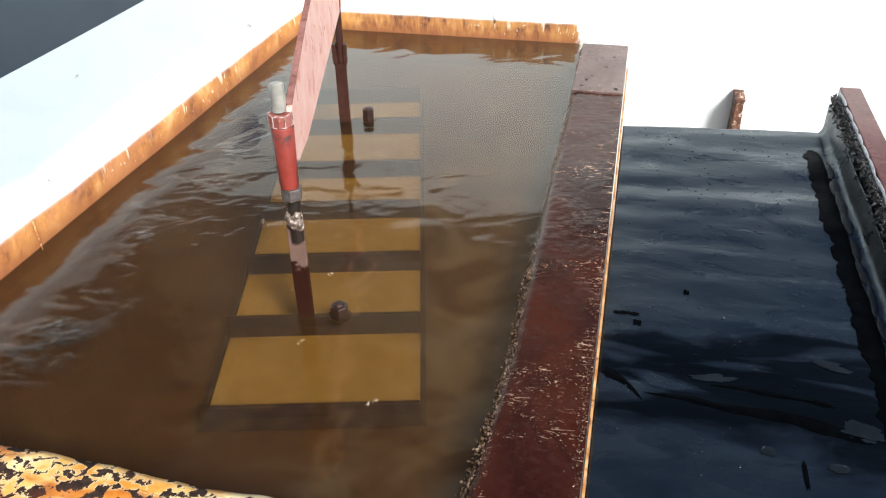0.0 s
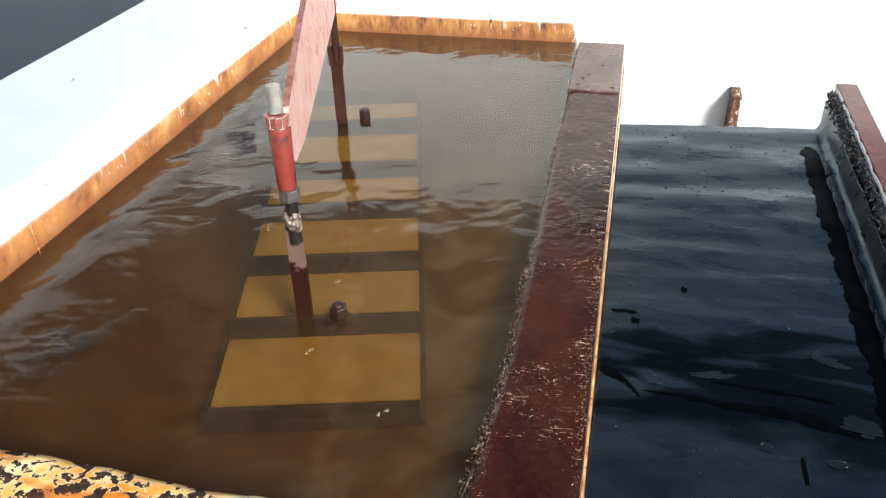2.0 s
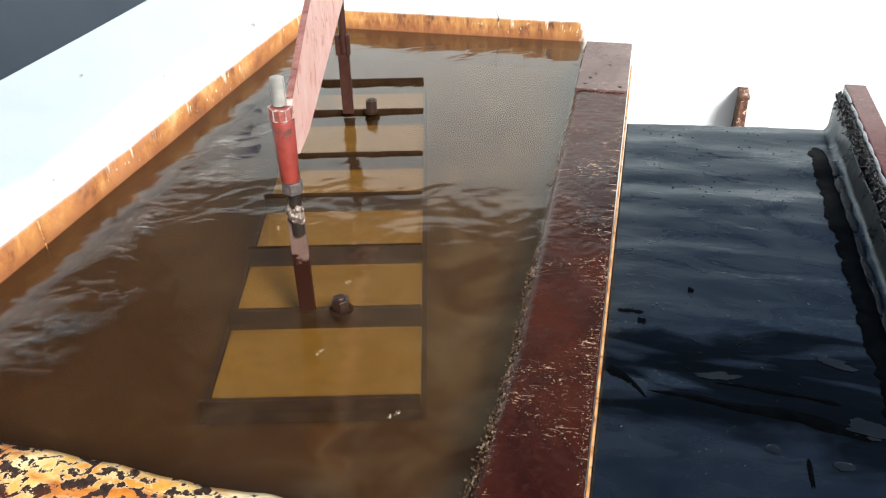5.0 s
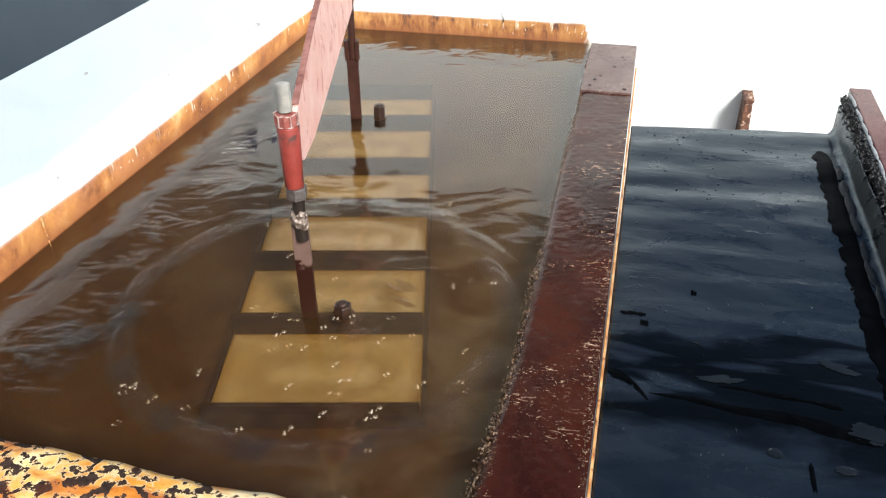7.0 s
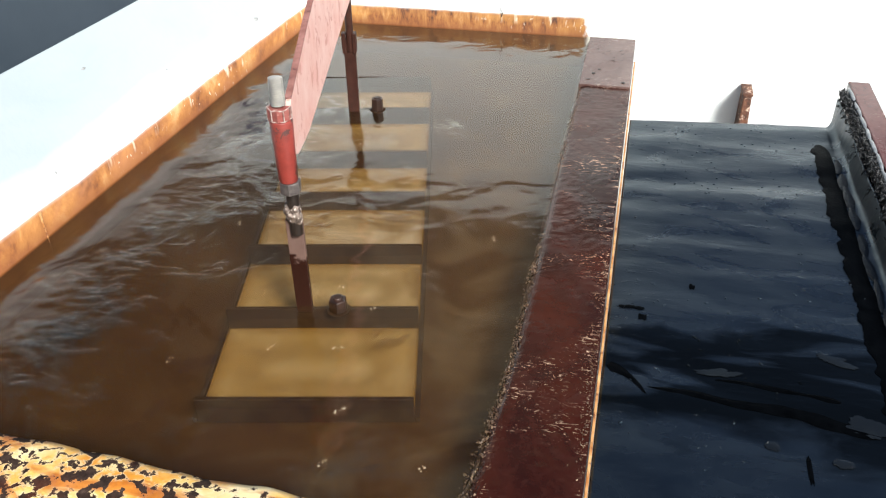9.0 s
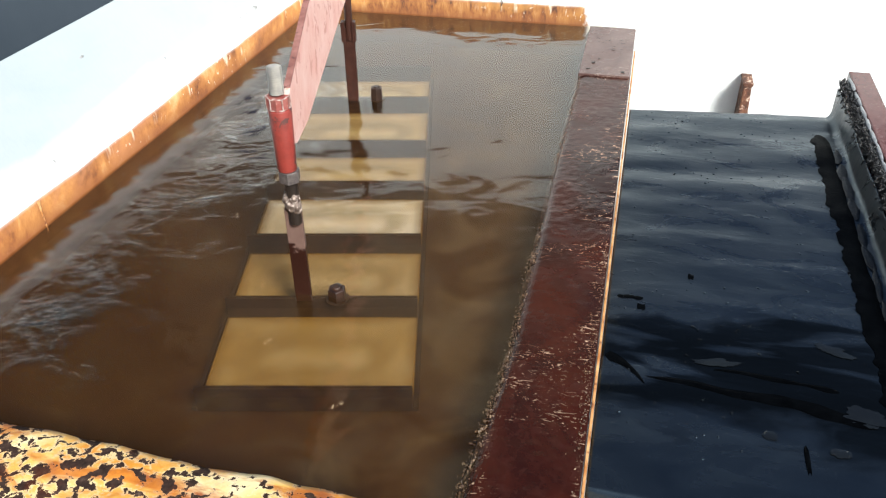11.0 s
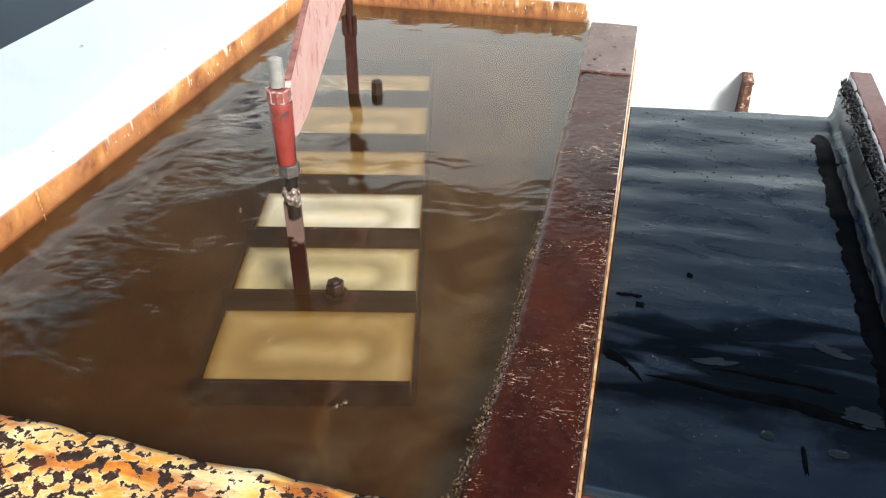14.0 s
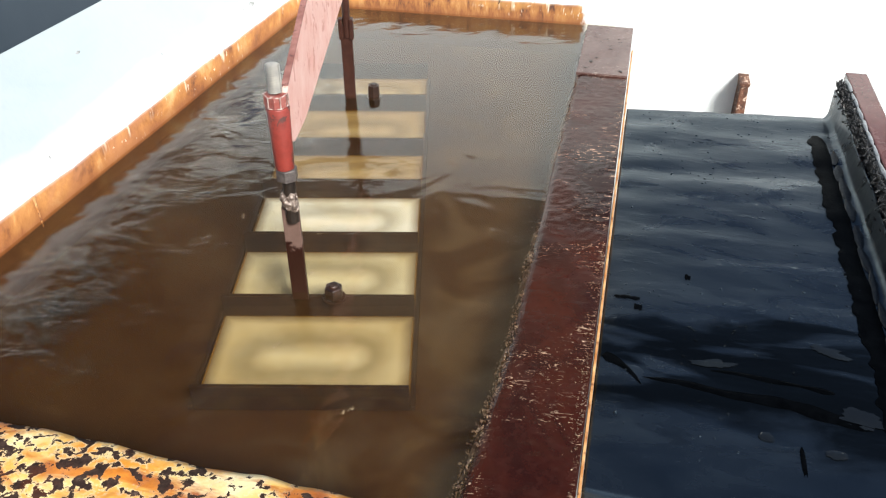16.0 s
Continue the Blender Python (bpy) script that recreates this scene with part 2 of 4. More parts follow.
def silt(name, tone_a, tone_b, thick, radius=None):
    """Suspended silt: a thin brown haze in the water, patchy, with soft borders where it is a cloud."""
    m = Nodes(name)
    patch = m.ramp(m.noise(5.0, 4.0, 0.55, 0.8), (0.3, thick * 0.75), (0.7, min(1.0, thick * 1.2)))
    if radius:
        x, y, z = m.axes()
        rx, ry = radius
        ex = m.math("POWER", m.math("ABSOLUTE", m.math("DIVIDE", x, rx)), 3.0)
        ey = m.math("POWER", m.math("ABSOLUTE", m.math("DIVIDE", y, ry)), 3.0)
        wob = m.math("MULTIPLY", m.math("SUBTRACT", m.noise(8.0, 3.0), 0.5), 0.5)
        patch = m.math("MULTIPLY", patch, m.ramp(m.math("ADD", m.math("ADD", ex, ey), wob), (0.35, 1.0), (0.95, 0.0)))
    body = m.node("BsdfDiffuse", Color=m.mix(m.noise(6.0, 3.0), tone_a, tone_b))
    clear = m.node("BsdfTransparent", Color=(1, 1, 1, 1))
    both = m.node("MixShader", Fac=patch)
    m.tree.links.new(clear.outputs[0], both.inputs[1])
    m.tree.links.new(body.outputs[0], both.inputs[2])
    m.tree.links.new(both.outputs[0], m.out.inputs["Surface"])
    return m.mat


def silt_depths():
    """The thick silt below, in drifting shades of brown that pale towards the beam."""
    m = Nodes("deep_silt")
    # the same paling: more silt, and reflected light put into the tone
    drift = m.math("ADD", m.noise(4.0, 5.0, 0.6, 1.0), m.math("MULTIPLY", m.math("ADD", m.axes()[0], 0.55), 0.20))
    tone = m.ramp(drift, (0.35, (0.035, 0.0132, 0.0026)), (0.55, (0.053, 0.0240, 0.0064)), (0.72, (0.124, 0.084, 0.041)))
    return m.done(tone, 0.9, 0.0, None, 0.0)


def panel_cream(name, rim, mid, half=0.105):
    """Cream tray floor: an oval ring of settled silt round a clean middle, and a darkened rim."""
    m = Nodes(name)
    x, y, z = m.axes()
    ox = m.math("MAXIMUM", m.math("SUBTRACT", m.math("ABSOLUTE", x), 0.075), 0.0)
    d = m.math("SQRT", m.math("ADD", m.math("POWER", ox, 2.0), m.math("POWER", y, 2.0)))
    d = m.math("ADD", d, m.math("MULTIPLY", m.math("SUBTRACT", m.noise(11.0, 3.0), 0.5), 0.045))
    ring = m.ramp(m.math("MULTIPLY", d, 10.0), (0.06, mid), (0.42, tuple(c * 0.62 for c in rim)), (0.54, tuple(c * 0.64 for c in rim)), (0.95, rim))
    dirt = m.ramp(m.noise(9.0, 5.0, 0.6), (0.3, (0.75, 0.66, 0.45)), (0.65, (1.0, 1.0, 1.0)))
    # rim darkened in the colour, standing for edges that blur in murky water
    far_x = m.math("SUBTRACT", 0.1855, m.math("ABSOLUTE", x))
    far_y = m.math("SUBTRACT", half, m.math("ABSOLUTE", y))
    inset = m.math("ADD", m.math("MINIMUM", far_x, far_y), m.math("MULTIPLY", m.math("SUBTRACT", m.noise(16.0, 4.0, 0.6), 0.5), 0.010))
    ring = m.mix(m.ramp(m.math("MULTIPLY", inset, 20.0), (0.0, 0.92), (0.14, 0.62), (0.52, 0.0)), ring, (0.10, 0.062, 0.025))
    mul = m.tree.nodes.new("ShaderNodeMix")
    mul.data_type, mul.blend_type = "RGBA", "MULTIPLY"
    mul.inputs[0].default_value = 0.8
    m.put(mul.inputs[6], ring)
    m.put(mul.inputs[7], dirt)
    return m.done(mul.outputs[2], 0.6, 0.0, m.bump(m.noise(40.0, 3.0), 0.1, 0.003))


def worn_metal(name, a, b, rough=0.55, metal=0.0, scale=30.0, chip=None):
    m = Nodes(name)
    color = m.mix(m.ramp(m.noise(scale, 5.0, 0.65), (0.38, 0.0), (0.66, 1.0)), a, b)
    if chip:
        color = m.mix(m.ramp(m.noise(scale * 1.7, 4.0, 0.7, 0.4), (0.57, 0.0), (0.62, 1.0)), color, chip)
    return m.done(color, rough, metal, m.bump(m.noise(scale * 4, 5.0, 0.7), 0.35, 0.002))


def half_wet_steel():
    """Hanger steel: dark where the water has splashed it, dull brown-grey above."""
    m = Nodes("splashed_hanger_steel")
    dry = m.mix(m.noise(40.0, 5.0, 0.65), (0.085, 0.048, 0.038), (0.15, 0.095, 0.076))
    wet = m.mix(m.noise(40.0, 5.0, 0.65), (0.014, 0.0042, 0.0026), (0.025, 0.0085, 0.0055))
    level = m.math("ADD", m.axes()[2], m.math("MULTIPLY", m.math("SUBTRACT", m.noise(38.0, 3.0), 0.5), 0.10))
    soaked = m.ramp(level, (0.108, 1.0), (0.114, 0.0))
    color = m.mix(soaked, dry, wet)
    return m.done(color, m.ramp(soaked, (0, 0.6), (1, 0.3)), 0.0, m.bump(m.noise(150.0, 5.0, 0.7), 0.3, 0.002), 0.22)


PAINT_WEST = white_wall_paint("bluish_white_paint_rusting_waterline", 0.064, 5.0, None, 0.020, 0.006, 0.7, ((0.305, 0.365, 0.39), (0.34, 0.39, 0.41)), (0.60, 0.63, 0.64))
PAINT_NORTH = white_wall_paint("white_paint_dripping_rust", 0.062, 24.0, -0.165, 0.006, 0.007, 0.30, deep=0.85)
OXIDE = red_oxide("wet_red_oxide", span=(-0.165, 0.0))
OXIDE_DULL = red_oxide("dull_red_oxide", (0.075, 0.026, 0.026), (0.12, 0.05, 0.045), (0.2, 0.13, 0.1))
# paler and greyer: the white wall's reflection put into the paint colour
COVER = red_oxide("reflection_greyed_oxide", (0.085, 0.050, 0.044), (0.15, 0.10, 0.088), (0.3, 0.24, 0.2))
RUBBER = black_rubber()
TAR = black_tar()
FLAKING = flaking_paint()
WATER = water_skin()
WAVELET = water_skin("clear_wavelet", 0.015, (1, 1, 1, 1), 1.0, 0.04)
SILT_BODY = silt("drifting_silt", (0.038, 0.0150, 0.0034), (0.055, 0.0275, 0.0090), 0.30)
SILT_THIN = silt("thin_silt_haze", (0.060, 0.033, 0.012), (0.095, 0.06, 0.027), 0.11)
SILT_DEEP = silt_depths()
SILT_WISP = silt("amber_silt_wisp", (0.33, 0.176, 0.032), (0.275, 0.146, 0.027), 0.34, (0.262, 0.166))
MUD = worn_metal("brown_mud", (0.07, 0.04, 0.018), (0.12, 0.075, 0.04), 0.8, 0.0, 8.0)
# lighter tones stand for thinner murk over the second and third trays
CREAM = ("cream_tray_floor", (0.52, 0.44, 0.245), (0.62, 0.56, 0.36))
LIGHT_CREAM = ("light_cream_tray_floor", (0.60, 0.56, 0.38), (0.70, 0.67, 0.49))
PALE = ("pale_tray_floor", (0.84, 0.87, 0.80), (0.90, 0.92, 0.88))
DARK_STEEL = worn_metal("dark_wet_steel", (0.012, 0.008, 0.006), (0.026, 0.017, 0.012), 0.45)
SUNK_STEEL = worn_metal("submerged_brown_steel", (0.013, 0.0065, 0.003), (0.026, 0.014, 0.007), 0.7)
SUNK_STEEL.node_tree.nodes["Principled BSDF"].inputs["Specular IOR Level"].default_value = 0.04
POST_STEEL = worn_metal("brown_painted_steel", (0.026, 0.0085, 0.0055), (0.045, 0.0165, 0.011), 0.42, 0.0, 40.0, (0.03, 0.014, 0.010))
POST_STEEL.node_tree.nodes["Principled BSDF"].inputs["Specular IOR Level"].default_value = 0.25
HALF_WET = half_wet_steel()
RED_PAINT = worn_metal("chipped_red_paint", (0.26, 0.040, 0.030), (0.15, 0.024, 0.018), 0.42, 0.0, 22.0, (0.07, 0.028, 0.024))
PINK_PAINT = worn_metal("chalky_pink_paint", (0.62, 0.34, 0.29), (0.68, 0.45, 0.40), 0.6, 0.0, 14.0, (0.50, 0.24, 0.20))
BOLT_RUST = worn_metal("dark_rusty_bolt", (0.008, 0.0034, 0.0022), (0.032, 0.013, 0.007), 0.36, 0.0, 55.0)
WELD = worn_metal("pale_weld", (0.045, 0.026, 0.020), (0.30, 0.24, 0.20), 0.34, 0.3, 110.0, (0.40, 0.35, 0.31))
DARK_NUT = worn_metal("dark_steel_nut", (0.06, 0.05, 0.05), (0.15, 0.13, 0.12), 0.4, 0.3, 60.0)
ZINC = worn_metal("zinc_thread", (0.50, 0.49, 0.46), (0.66, 0.64, 0.58), 0.4, 0.6, 60.0)
NUT_STEEL = worn_metal("paint_flecked_nut", (0.22, 0.05, 0.04), (0.26, 0.10, 0.085), 0.45, 0.0, 60.0, (0.5, 0.40, 0.36))
BARE = worn_metal("bare_worn_edge", (0.26, 0.15, 0.13), (0.62, 0.54, 0.50), 0.45, 0.2, 120.0)
ORANGE = worn_metal("orange_edge_rust", (0.34, 0.13, 0.032), (0.62, 0.38, 0.17), 0.6, 0.0, 22.0, (0.16, 0.055, 0.02))
RUST = worn_metal("flaky_rust", (0.035, 0.012, 0.007), (0.15, 0.060, 0.030), 0.8, 0.0, 40.0, (0.50, 0.38, 0.30))
CRUST = worn_metal("grey_brown_crust", (0.035, 0.015, 0.008), (0.13, 0.078, 0.042), 0.4, 0.0, 70.0, (0.34, 0.25, 0.16))
GREY_WALL = worn_metal("blue_grey_steel_paint", (0.036, 0.052, 0.070), (0.047, 0.065, 0.085), 0.55, 0.0, 1.5)
PANEL_GREY = worn_metal("reflected_grey", (0.125, 0.12, 0.11), (0.16, 0.155, 0.145), 0.6, 0.0, 3.0)
EDGE_PINK = worn_metal("pink_brown_edge", (0.17, 0.070, 0.058), (0.30, 0.15, 0.13), 0.5, 0.0, 40.0, (0.09, 0.035, 0.03))
BLACK_FILM = worn_metal("near_black_film", (0.0006, 0.0008, 0.0011), (0.0014, 0.0018, 0.0024), 0.30, 0.0, 30.0)
BLACK_FILM.node_tree.nodes["Principled BSDF"].inputs["Specular IOR Level"].default_value = 0.012
SCUFF = worn_metal("grey_scuff", (0.16, 0.17, 0.17), (0.34, 0.35, 0.35), 0.6, 0.0, 60.0)
SEALANT = worn_metal("grey_sealant", (0.10, 0.11, 0.12), (0.24, 0.26, 0.27), 0.3, 0.0, 50.0)
DAB = worn_metal("dull_grey_sealant", (0.004, 0.0055, 0.008), (0.010, 0.0135, 0.018), 0.42, 0.0, 60.0)
DAB.node_tree.nodes["Principled BSDF"].inputs["Specular IOR Level"].default_value = 0.25
FILM = worn_metal("wet_film", (0.004, 0.005, 0.006), (0.008, 0.010, 0.011), 0.07, 0.0, 12.0)
DECK = worn_metal("worn_white_deck_paint", (0.52, 0.53, 0.52), (0.62, 0.63, 0.61), 0.6, 0.0, 3.0, (0.40, 0.38, 0.35))
# foam colour, pale enough to stand for glints on the splash as well
FOAM = worn_metal("pale_foam_and_glint", (0.24, 0.19, 0.13), (0.46, 0.41, 0.33), 0.2, 0.0, 40.0)


# ---- mesh helpers ----
def part(name, bm, material, parent=None, label="", smooth=False, m=None):
    mesh = bpy.data.meshes.new(name)
    if smooth:
        for f in bm.faces:
            f.smooth = True
    bm.to_mesh(mesh)
    bm.free()
    mesh.materials.append(material)
    ob = new(name, mesh)
    if parent is not None:
        ob.parent = parent
    if m is not None:
        ob.matrix_basis = m
    if label:
        tagged(ob, label)
    return ob


def box(x0, x1, y0, y1, z0, z1, bevel=0.0, bm=None, segments=2):
    bm = bm or bmesh.new()
    made = bmesh.ops.create_cube(bm, size=1.0)["verts"]
    for v in made:
        v.co = Vector((x0 + (v.co.x + 0.5) * (x1 - x0), y0 + (v.co.y + 0.5) * (y1 - y0), z0 + (v.co.z + 0.5) * (z1 - z0)))
    if bevel:
        edges = list({e for v in made for e in v.link_edges})
        bmesh.ops.bevel(bm, geom=edges, offset=bevel, segments=segments, affect="EDGES", profile=0.5)
    return bm


def rod(r0, r1, z0, z1, sides=20, bm=None, x=0.0, y=0.0, bevel=0.0):
    bm = bm or bmesh.new()
    m = Matrix.Translation((x, y, (z0 + z1) / 2))
    made = bmesh.ops.create_cone(bm, cap_ends=True, segments=sides, radius1=r0, radius2=r1, depth=z1 - z0, matrix=m)["verts"]
    if bevel:
        edges = [e for e in {e for v in made for e in v.link_edges} if abs(e.verts[0].co.z - e.verts[1].co.z) < 1e-5]
        bmesh.ops.bevel(bm, geom=edges, offset=bevel, segments=2, affect="EDGES", profile=0.5)
    return bm


def sheet(x0, x1, y0, y1, nx, ny, height):
    """A grid whose height at x, y comes from a function."""
    bm = bmesh.new()
    rows = [[bm.verts.new((x0 + (x1 - x0) * i / nx, y0 + (y1 - y0) * j / ny, 0)) for i in range(nx + 1)] for j in range(ny + 1)]
    for r in rows:
        for v in r:
            v.co.z = height(v.co.x, v.co.y)
    for j in range(ny):
        for i in range(nx):
            bm.faces.new((rows[j][i], rows[j][i + 1], rows[j + 1][i + 1], rows[j + 1][i]))
    return bm


def wobble(x, y, z=0.0, scale=1.0):
    return noise.noise(Vector((x * scale, y * scale, z * scale)))


def structure(ob, label, category):
    return tagged(ob, label, category, kind="structure")


# ---- the tank ----
WEST_TURN = -2.75     # the west wall leans a little out of square


def build_setting():
    m = pose(-1.215, 1.2, 0, 0, 0, WEST_TURN)
    profile = [(0, -0.5), (0, 0.0), (0, 0.055), (-0.006, 0.075), (-0.02, 0.098), (-0.085, 0.183), (-0.165, 0.287), (-0.167, 0.29), (-0.174, 0.287), (-0.093, 0.182), (-0.028, 0.096), (-0.008, 0.05), (-0.008, -0.5)]
    bm = bmesh.new()
    rows = []
    for j in range(60):
        y = -2.2 + 3.86 * j / 59
        rows.append([bm.verts.new((x + 0.003 * wobble(0, y, z * 3, 2.2), y, z)) for x, z in profile])
    for a, b in zip(rows, rows[1:]):
        for i in range(len(profile) - 1):
            bm.faces.new((a[i], a[i + 1], b[i + 1], b[i]))
    bmesh.ops.recalc_face_normals(bm, faces=bm.faces)
    structure(part("wall_west", bm, PAINT_WEST, m=m, smooth=True), "bluish-white painted flared tank wall with rusty orange waterline", "wall")
    west = bpy.data.objects["wall_west"]
    for y, z, long, tall in ((1.262, 0.117, 0.030, 0.007), (1.205, 0.1165, 0.008, 0.003), (1.165, 0.117, 0.010, 0.003), (1.120, 0.118, 0.006, 0.002), (0.763, 0.139, 0.005, 0.003), (0.525, 0.228, 0.016, 0.003), (0.237, 0.103, 0.005, 0.004)):
        bm = bmesh.new()
        bmesh.ops.create_icosphere(bm, subdivisions=3, radius=1.0)
        for v in bm.verts:
            k = 1 + 0.5 * wobble(v.co.x, v.co.y + y * 7, v.co.z, 1.8)
            v.co = Vector((v.co.x * 0.0009, v.co.y * long * k * 0.5, v.co.z * tall * k))
        x = -0.02 - (z - 0.098) * 0.767
        part("paint_scuff", bm, SCUFF, west, "grey scuff through the paint", m=pose(x + 0.0006, y, z, 0, -37.5, 0))
    bm = bmesh.new()
    last = None
    for i in range(12):
        z = 0.066 - 0.007 * i
        w = 0.0045 * (1 - i / 14) + 0.001 * math.sin(i * 2.3)
        row = [bm.verts.new((0.0012 + (0.0014 if j == 1 else 0), 0.132 + (j - 1) * w + 0.0006 * i * 0.2, z)) for j in range(3)]
        if last:
            bm.faces.new((last[0], last[1], row[1], row[0]))
            bm.faces.new((last[1], last[2], row[2], row[1]))
        last = row
    part("paint_drip", bm, ORANGE, west, "pale dried drip")
    bm = bmesh.new()
    # upper steps lie out of view, shaped for what water and chute reflect
    outline = [(-1.4, -0.6), (3.2, -0.6), (3.2, 0.40), (0.12, 0.40), (0.02, 0.50), (0.02, 0.70), (-1.99, 0.70), (-1.99, 0.50), (-1.4, 0.50)]
    faces = [[bm.verts.new((x, y, z)) for x, z in outline] for y in (2.82, 2.85)]
    bm.faces.new(faces[0])
    bm.faces.new(faces[1][::-1])
    for i in range(len(outline)):
        j = (i + 1) % len(outline)
        bm.faces.new((faces[0][j], faces[0][i], faces[1][i], faces[1][j]))
    bmesh.ops.recalc_face_normals(bm, faces=bm.faces)
    structure(part("wall_north", bm, PAINT_NORTH), "white painted steel wall with dripping rust stains", "wall")
    # unseen panel, added to set how bright the water's reflection is
    structure(part("reflected_panel", box(-1.99, 0.02, 2.822, 2.848, 0.703, 1.9, 0.003), PANEL_GREY), "unseen grey panel over the white wall, for the water to reflect", "wall")
    structure(part("floor", box(-1.3, -0.1, 0.5, 2.83, -0.34, -0.30), MUD), "brown muddy tank floor under the water", "floor")
    structure(part("ground", box(-60, 60, -60, 60, -0.66, -0.61), DECK), "white painted steel deck around the tank", "ground")
    structure(part("wall_grey", box(-2.06, -2.0, -2.5, 3.3, -0.61, 2.15, 0.01), GREY_WALL), "blue-grey painted steel wall beyond the tank", "wall")


def build_front_rim():
    bm = sheet(-1.4, -0.17, 0.2, 0.66, 120, 50, lambda x, y: 0.15)
    for v in bm.verts:
        t = (v.co.y - 0.2) / 0.46
        drop = 0.0
        if t > 0.9:
            drop = (t - 0.9) ** 2 * 0.9
        v.co.z = 0.160 + 0.06 * max(-0.05, -0.44 - v.co.x) - drop + 0.004 * wobble(v.co.x, v.co.y, 0, 9) + 0.0025 * wobble(v.co.x, v.co.y, 3, 30)
        if t > 0.97:
            v.co.y += 0.006 * wobble(v.co.x, 0, 7, 14)
    edge = [e for e in bm.edges if e.is_boundary]
    made = bmesh.ops.extrude_edge_only(bm, edges=edge)["geom"]
    for v in made:
        if isinstance(v, bmesh.types.BMVert):
            v.co.z = -0.3
    structure(part("rim_south", bm, FLAKING, smooth=True), "cream paint flaking off rusty black steel rim", "rim")


build_setting()
build_front_rim()


def build_weir_beam():
    beam = structure(new("weir_beam"), "wet maroon steel beam between tank and chute", "beam")
    bm = sheet(-0.158, 0.0, 0.2, 2.772, 32, 260, lambda x, y: 0.014)
    for v in bm.verts:
        v.co.z += 0.0016 * wobble(v.co.x, v.co.y, 1, 11) + 0.0006 * wobble(v.co.x, v.co.y, 4, 60)
        flare = min(1.0, max(0.0, (1.15 - v.co.y) / 0.4))
        if v.co.x < -0.06:
            v.co.x -= 0.032 * flare ** 1.5 * (-0.06 - v.co.x) / 0.098
        if v.co.x < -0.12 - 0.02 * flare:
            k = min(1.2, (-0.12 - 0.02 * flare - v.co.x) / 0.034)
            v.co.x += k * (0.0028 * wobble(0, v.co.y, 2, 14) + 0.005 * wobble(0, v.co.y, 2, 2.4))
            v.co.z -= 0.022 * k ** 3.2 * (1 + 0.25 * wobble(v.co.x, v.co.y, 6, 30))
    edge = [e for e in bm.edges if e.is_boundary]
    for v in bmesh.ops.extrude_edge_only(bm, edges=edge)["geom"]:
        if isinstance(v, bmesh.types.BMVert):
            v.co.z = -0.3
    part("flange", bm, OXIDE, beam)
    cap = box(-0.148, -0.001, 2.365, 2.768, 0.010, 0.0195, 0.0016)
    part("cover_plate", cap, COVER, beam, "cover plate on the beam's end, greyed for the wall's reflection")
    part("edge_strip", box(0.0022, 0.0070, 0.2, 2.60, -0.12, 0.008, 0.001), ORANGE, beam, "thin orange rusted edge plate")
    # crust along both edges
    rng = random.Random(4)
    for name, spread, count, lo, hi in (("waterline_crust", 0.010, 2600, 0.0007, 0.0026), ("edge_crust", 0.007, 1300, 0.0006, 0.0019)):
        verts, faces = [], []
        for i in range(count):
            y = rng.uniform(0.3, 2.3)
            keep = 0.42 + 1.0 * wobble(0, y, 5, 5) + (0.38 if y < 1.45 else -0.25)
            if rng.random() > keep:
                continue
            r = rng.uniform(lo, hi) * (1.0 if y < 1.5 else 0.7)
            if name == "edge_crust":
                x, z = -0.002 - abs(rng.gauss(0, spread)), 0.0145
            else:
                flare = min(1.0, max(0.0, (1.15 - y) / 0.4)) ** 1.5
                x = -0.149 - 0.031 * flare + 0.005 * wobble(0, y, 2, 2.4) + rng.gauss(0, spread * 0.6)
                z = 0.009 - 0.010 * min(1.0, max(0.0, (-0.143 - 0.031 * flare - x) / 0.014))
            mm = Matrix.LocRotScale((x, y, z), Euler((rng.random() * 6, rng.random() * 6, 0)), (r * rng.uniform(0.5, 1.6), r * rng.uniform(0.6, 2.2), r * 0.7))
            first = len(verts)
            for k in range(6):
                axis = [0.0, 0.0, 0.0]
                axis[k // 2] = (1 if k % 2 else -1) * rng.uniform(0.6, 1.2)
                verts.append(mm @ Vector(axis))
            for a in (0, 1):
                for b in (2, 3):
                    for c in (4, 5):
                        faces.append((first + a, first + b, first + c))
        mesh = bpy.data.meshes.new(name)
        mesh.from_pydata(verts, [], faces)
        bm = bmesh.new()
        bm.from_mesh(mesh)
        bpy.data.meshes.remove(mesh)
        bmesh.ops.recalc_face_normals(bm, faces=bm.faces)
        tagged(part(name, bm, CRUST, beam, "grey-brown crust of dried silt"), kind="stuff")


build_weir_beam()


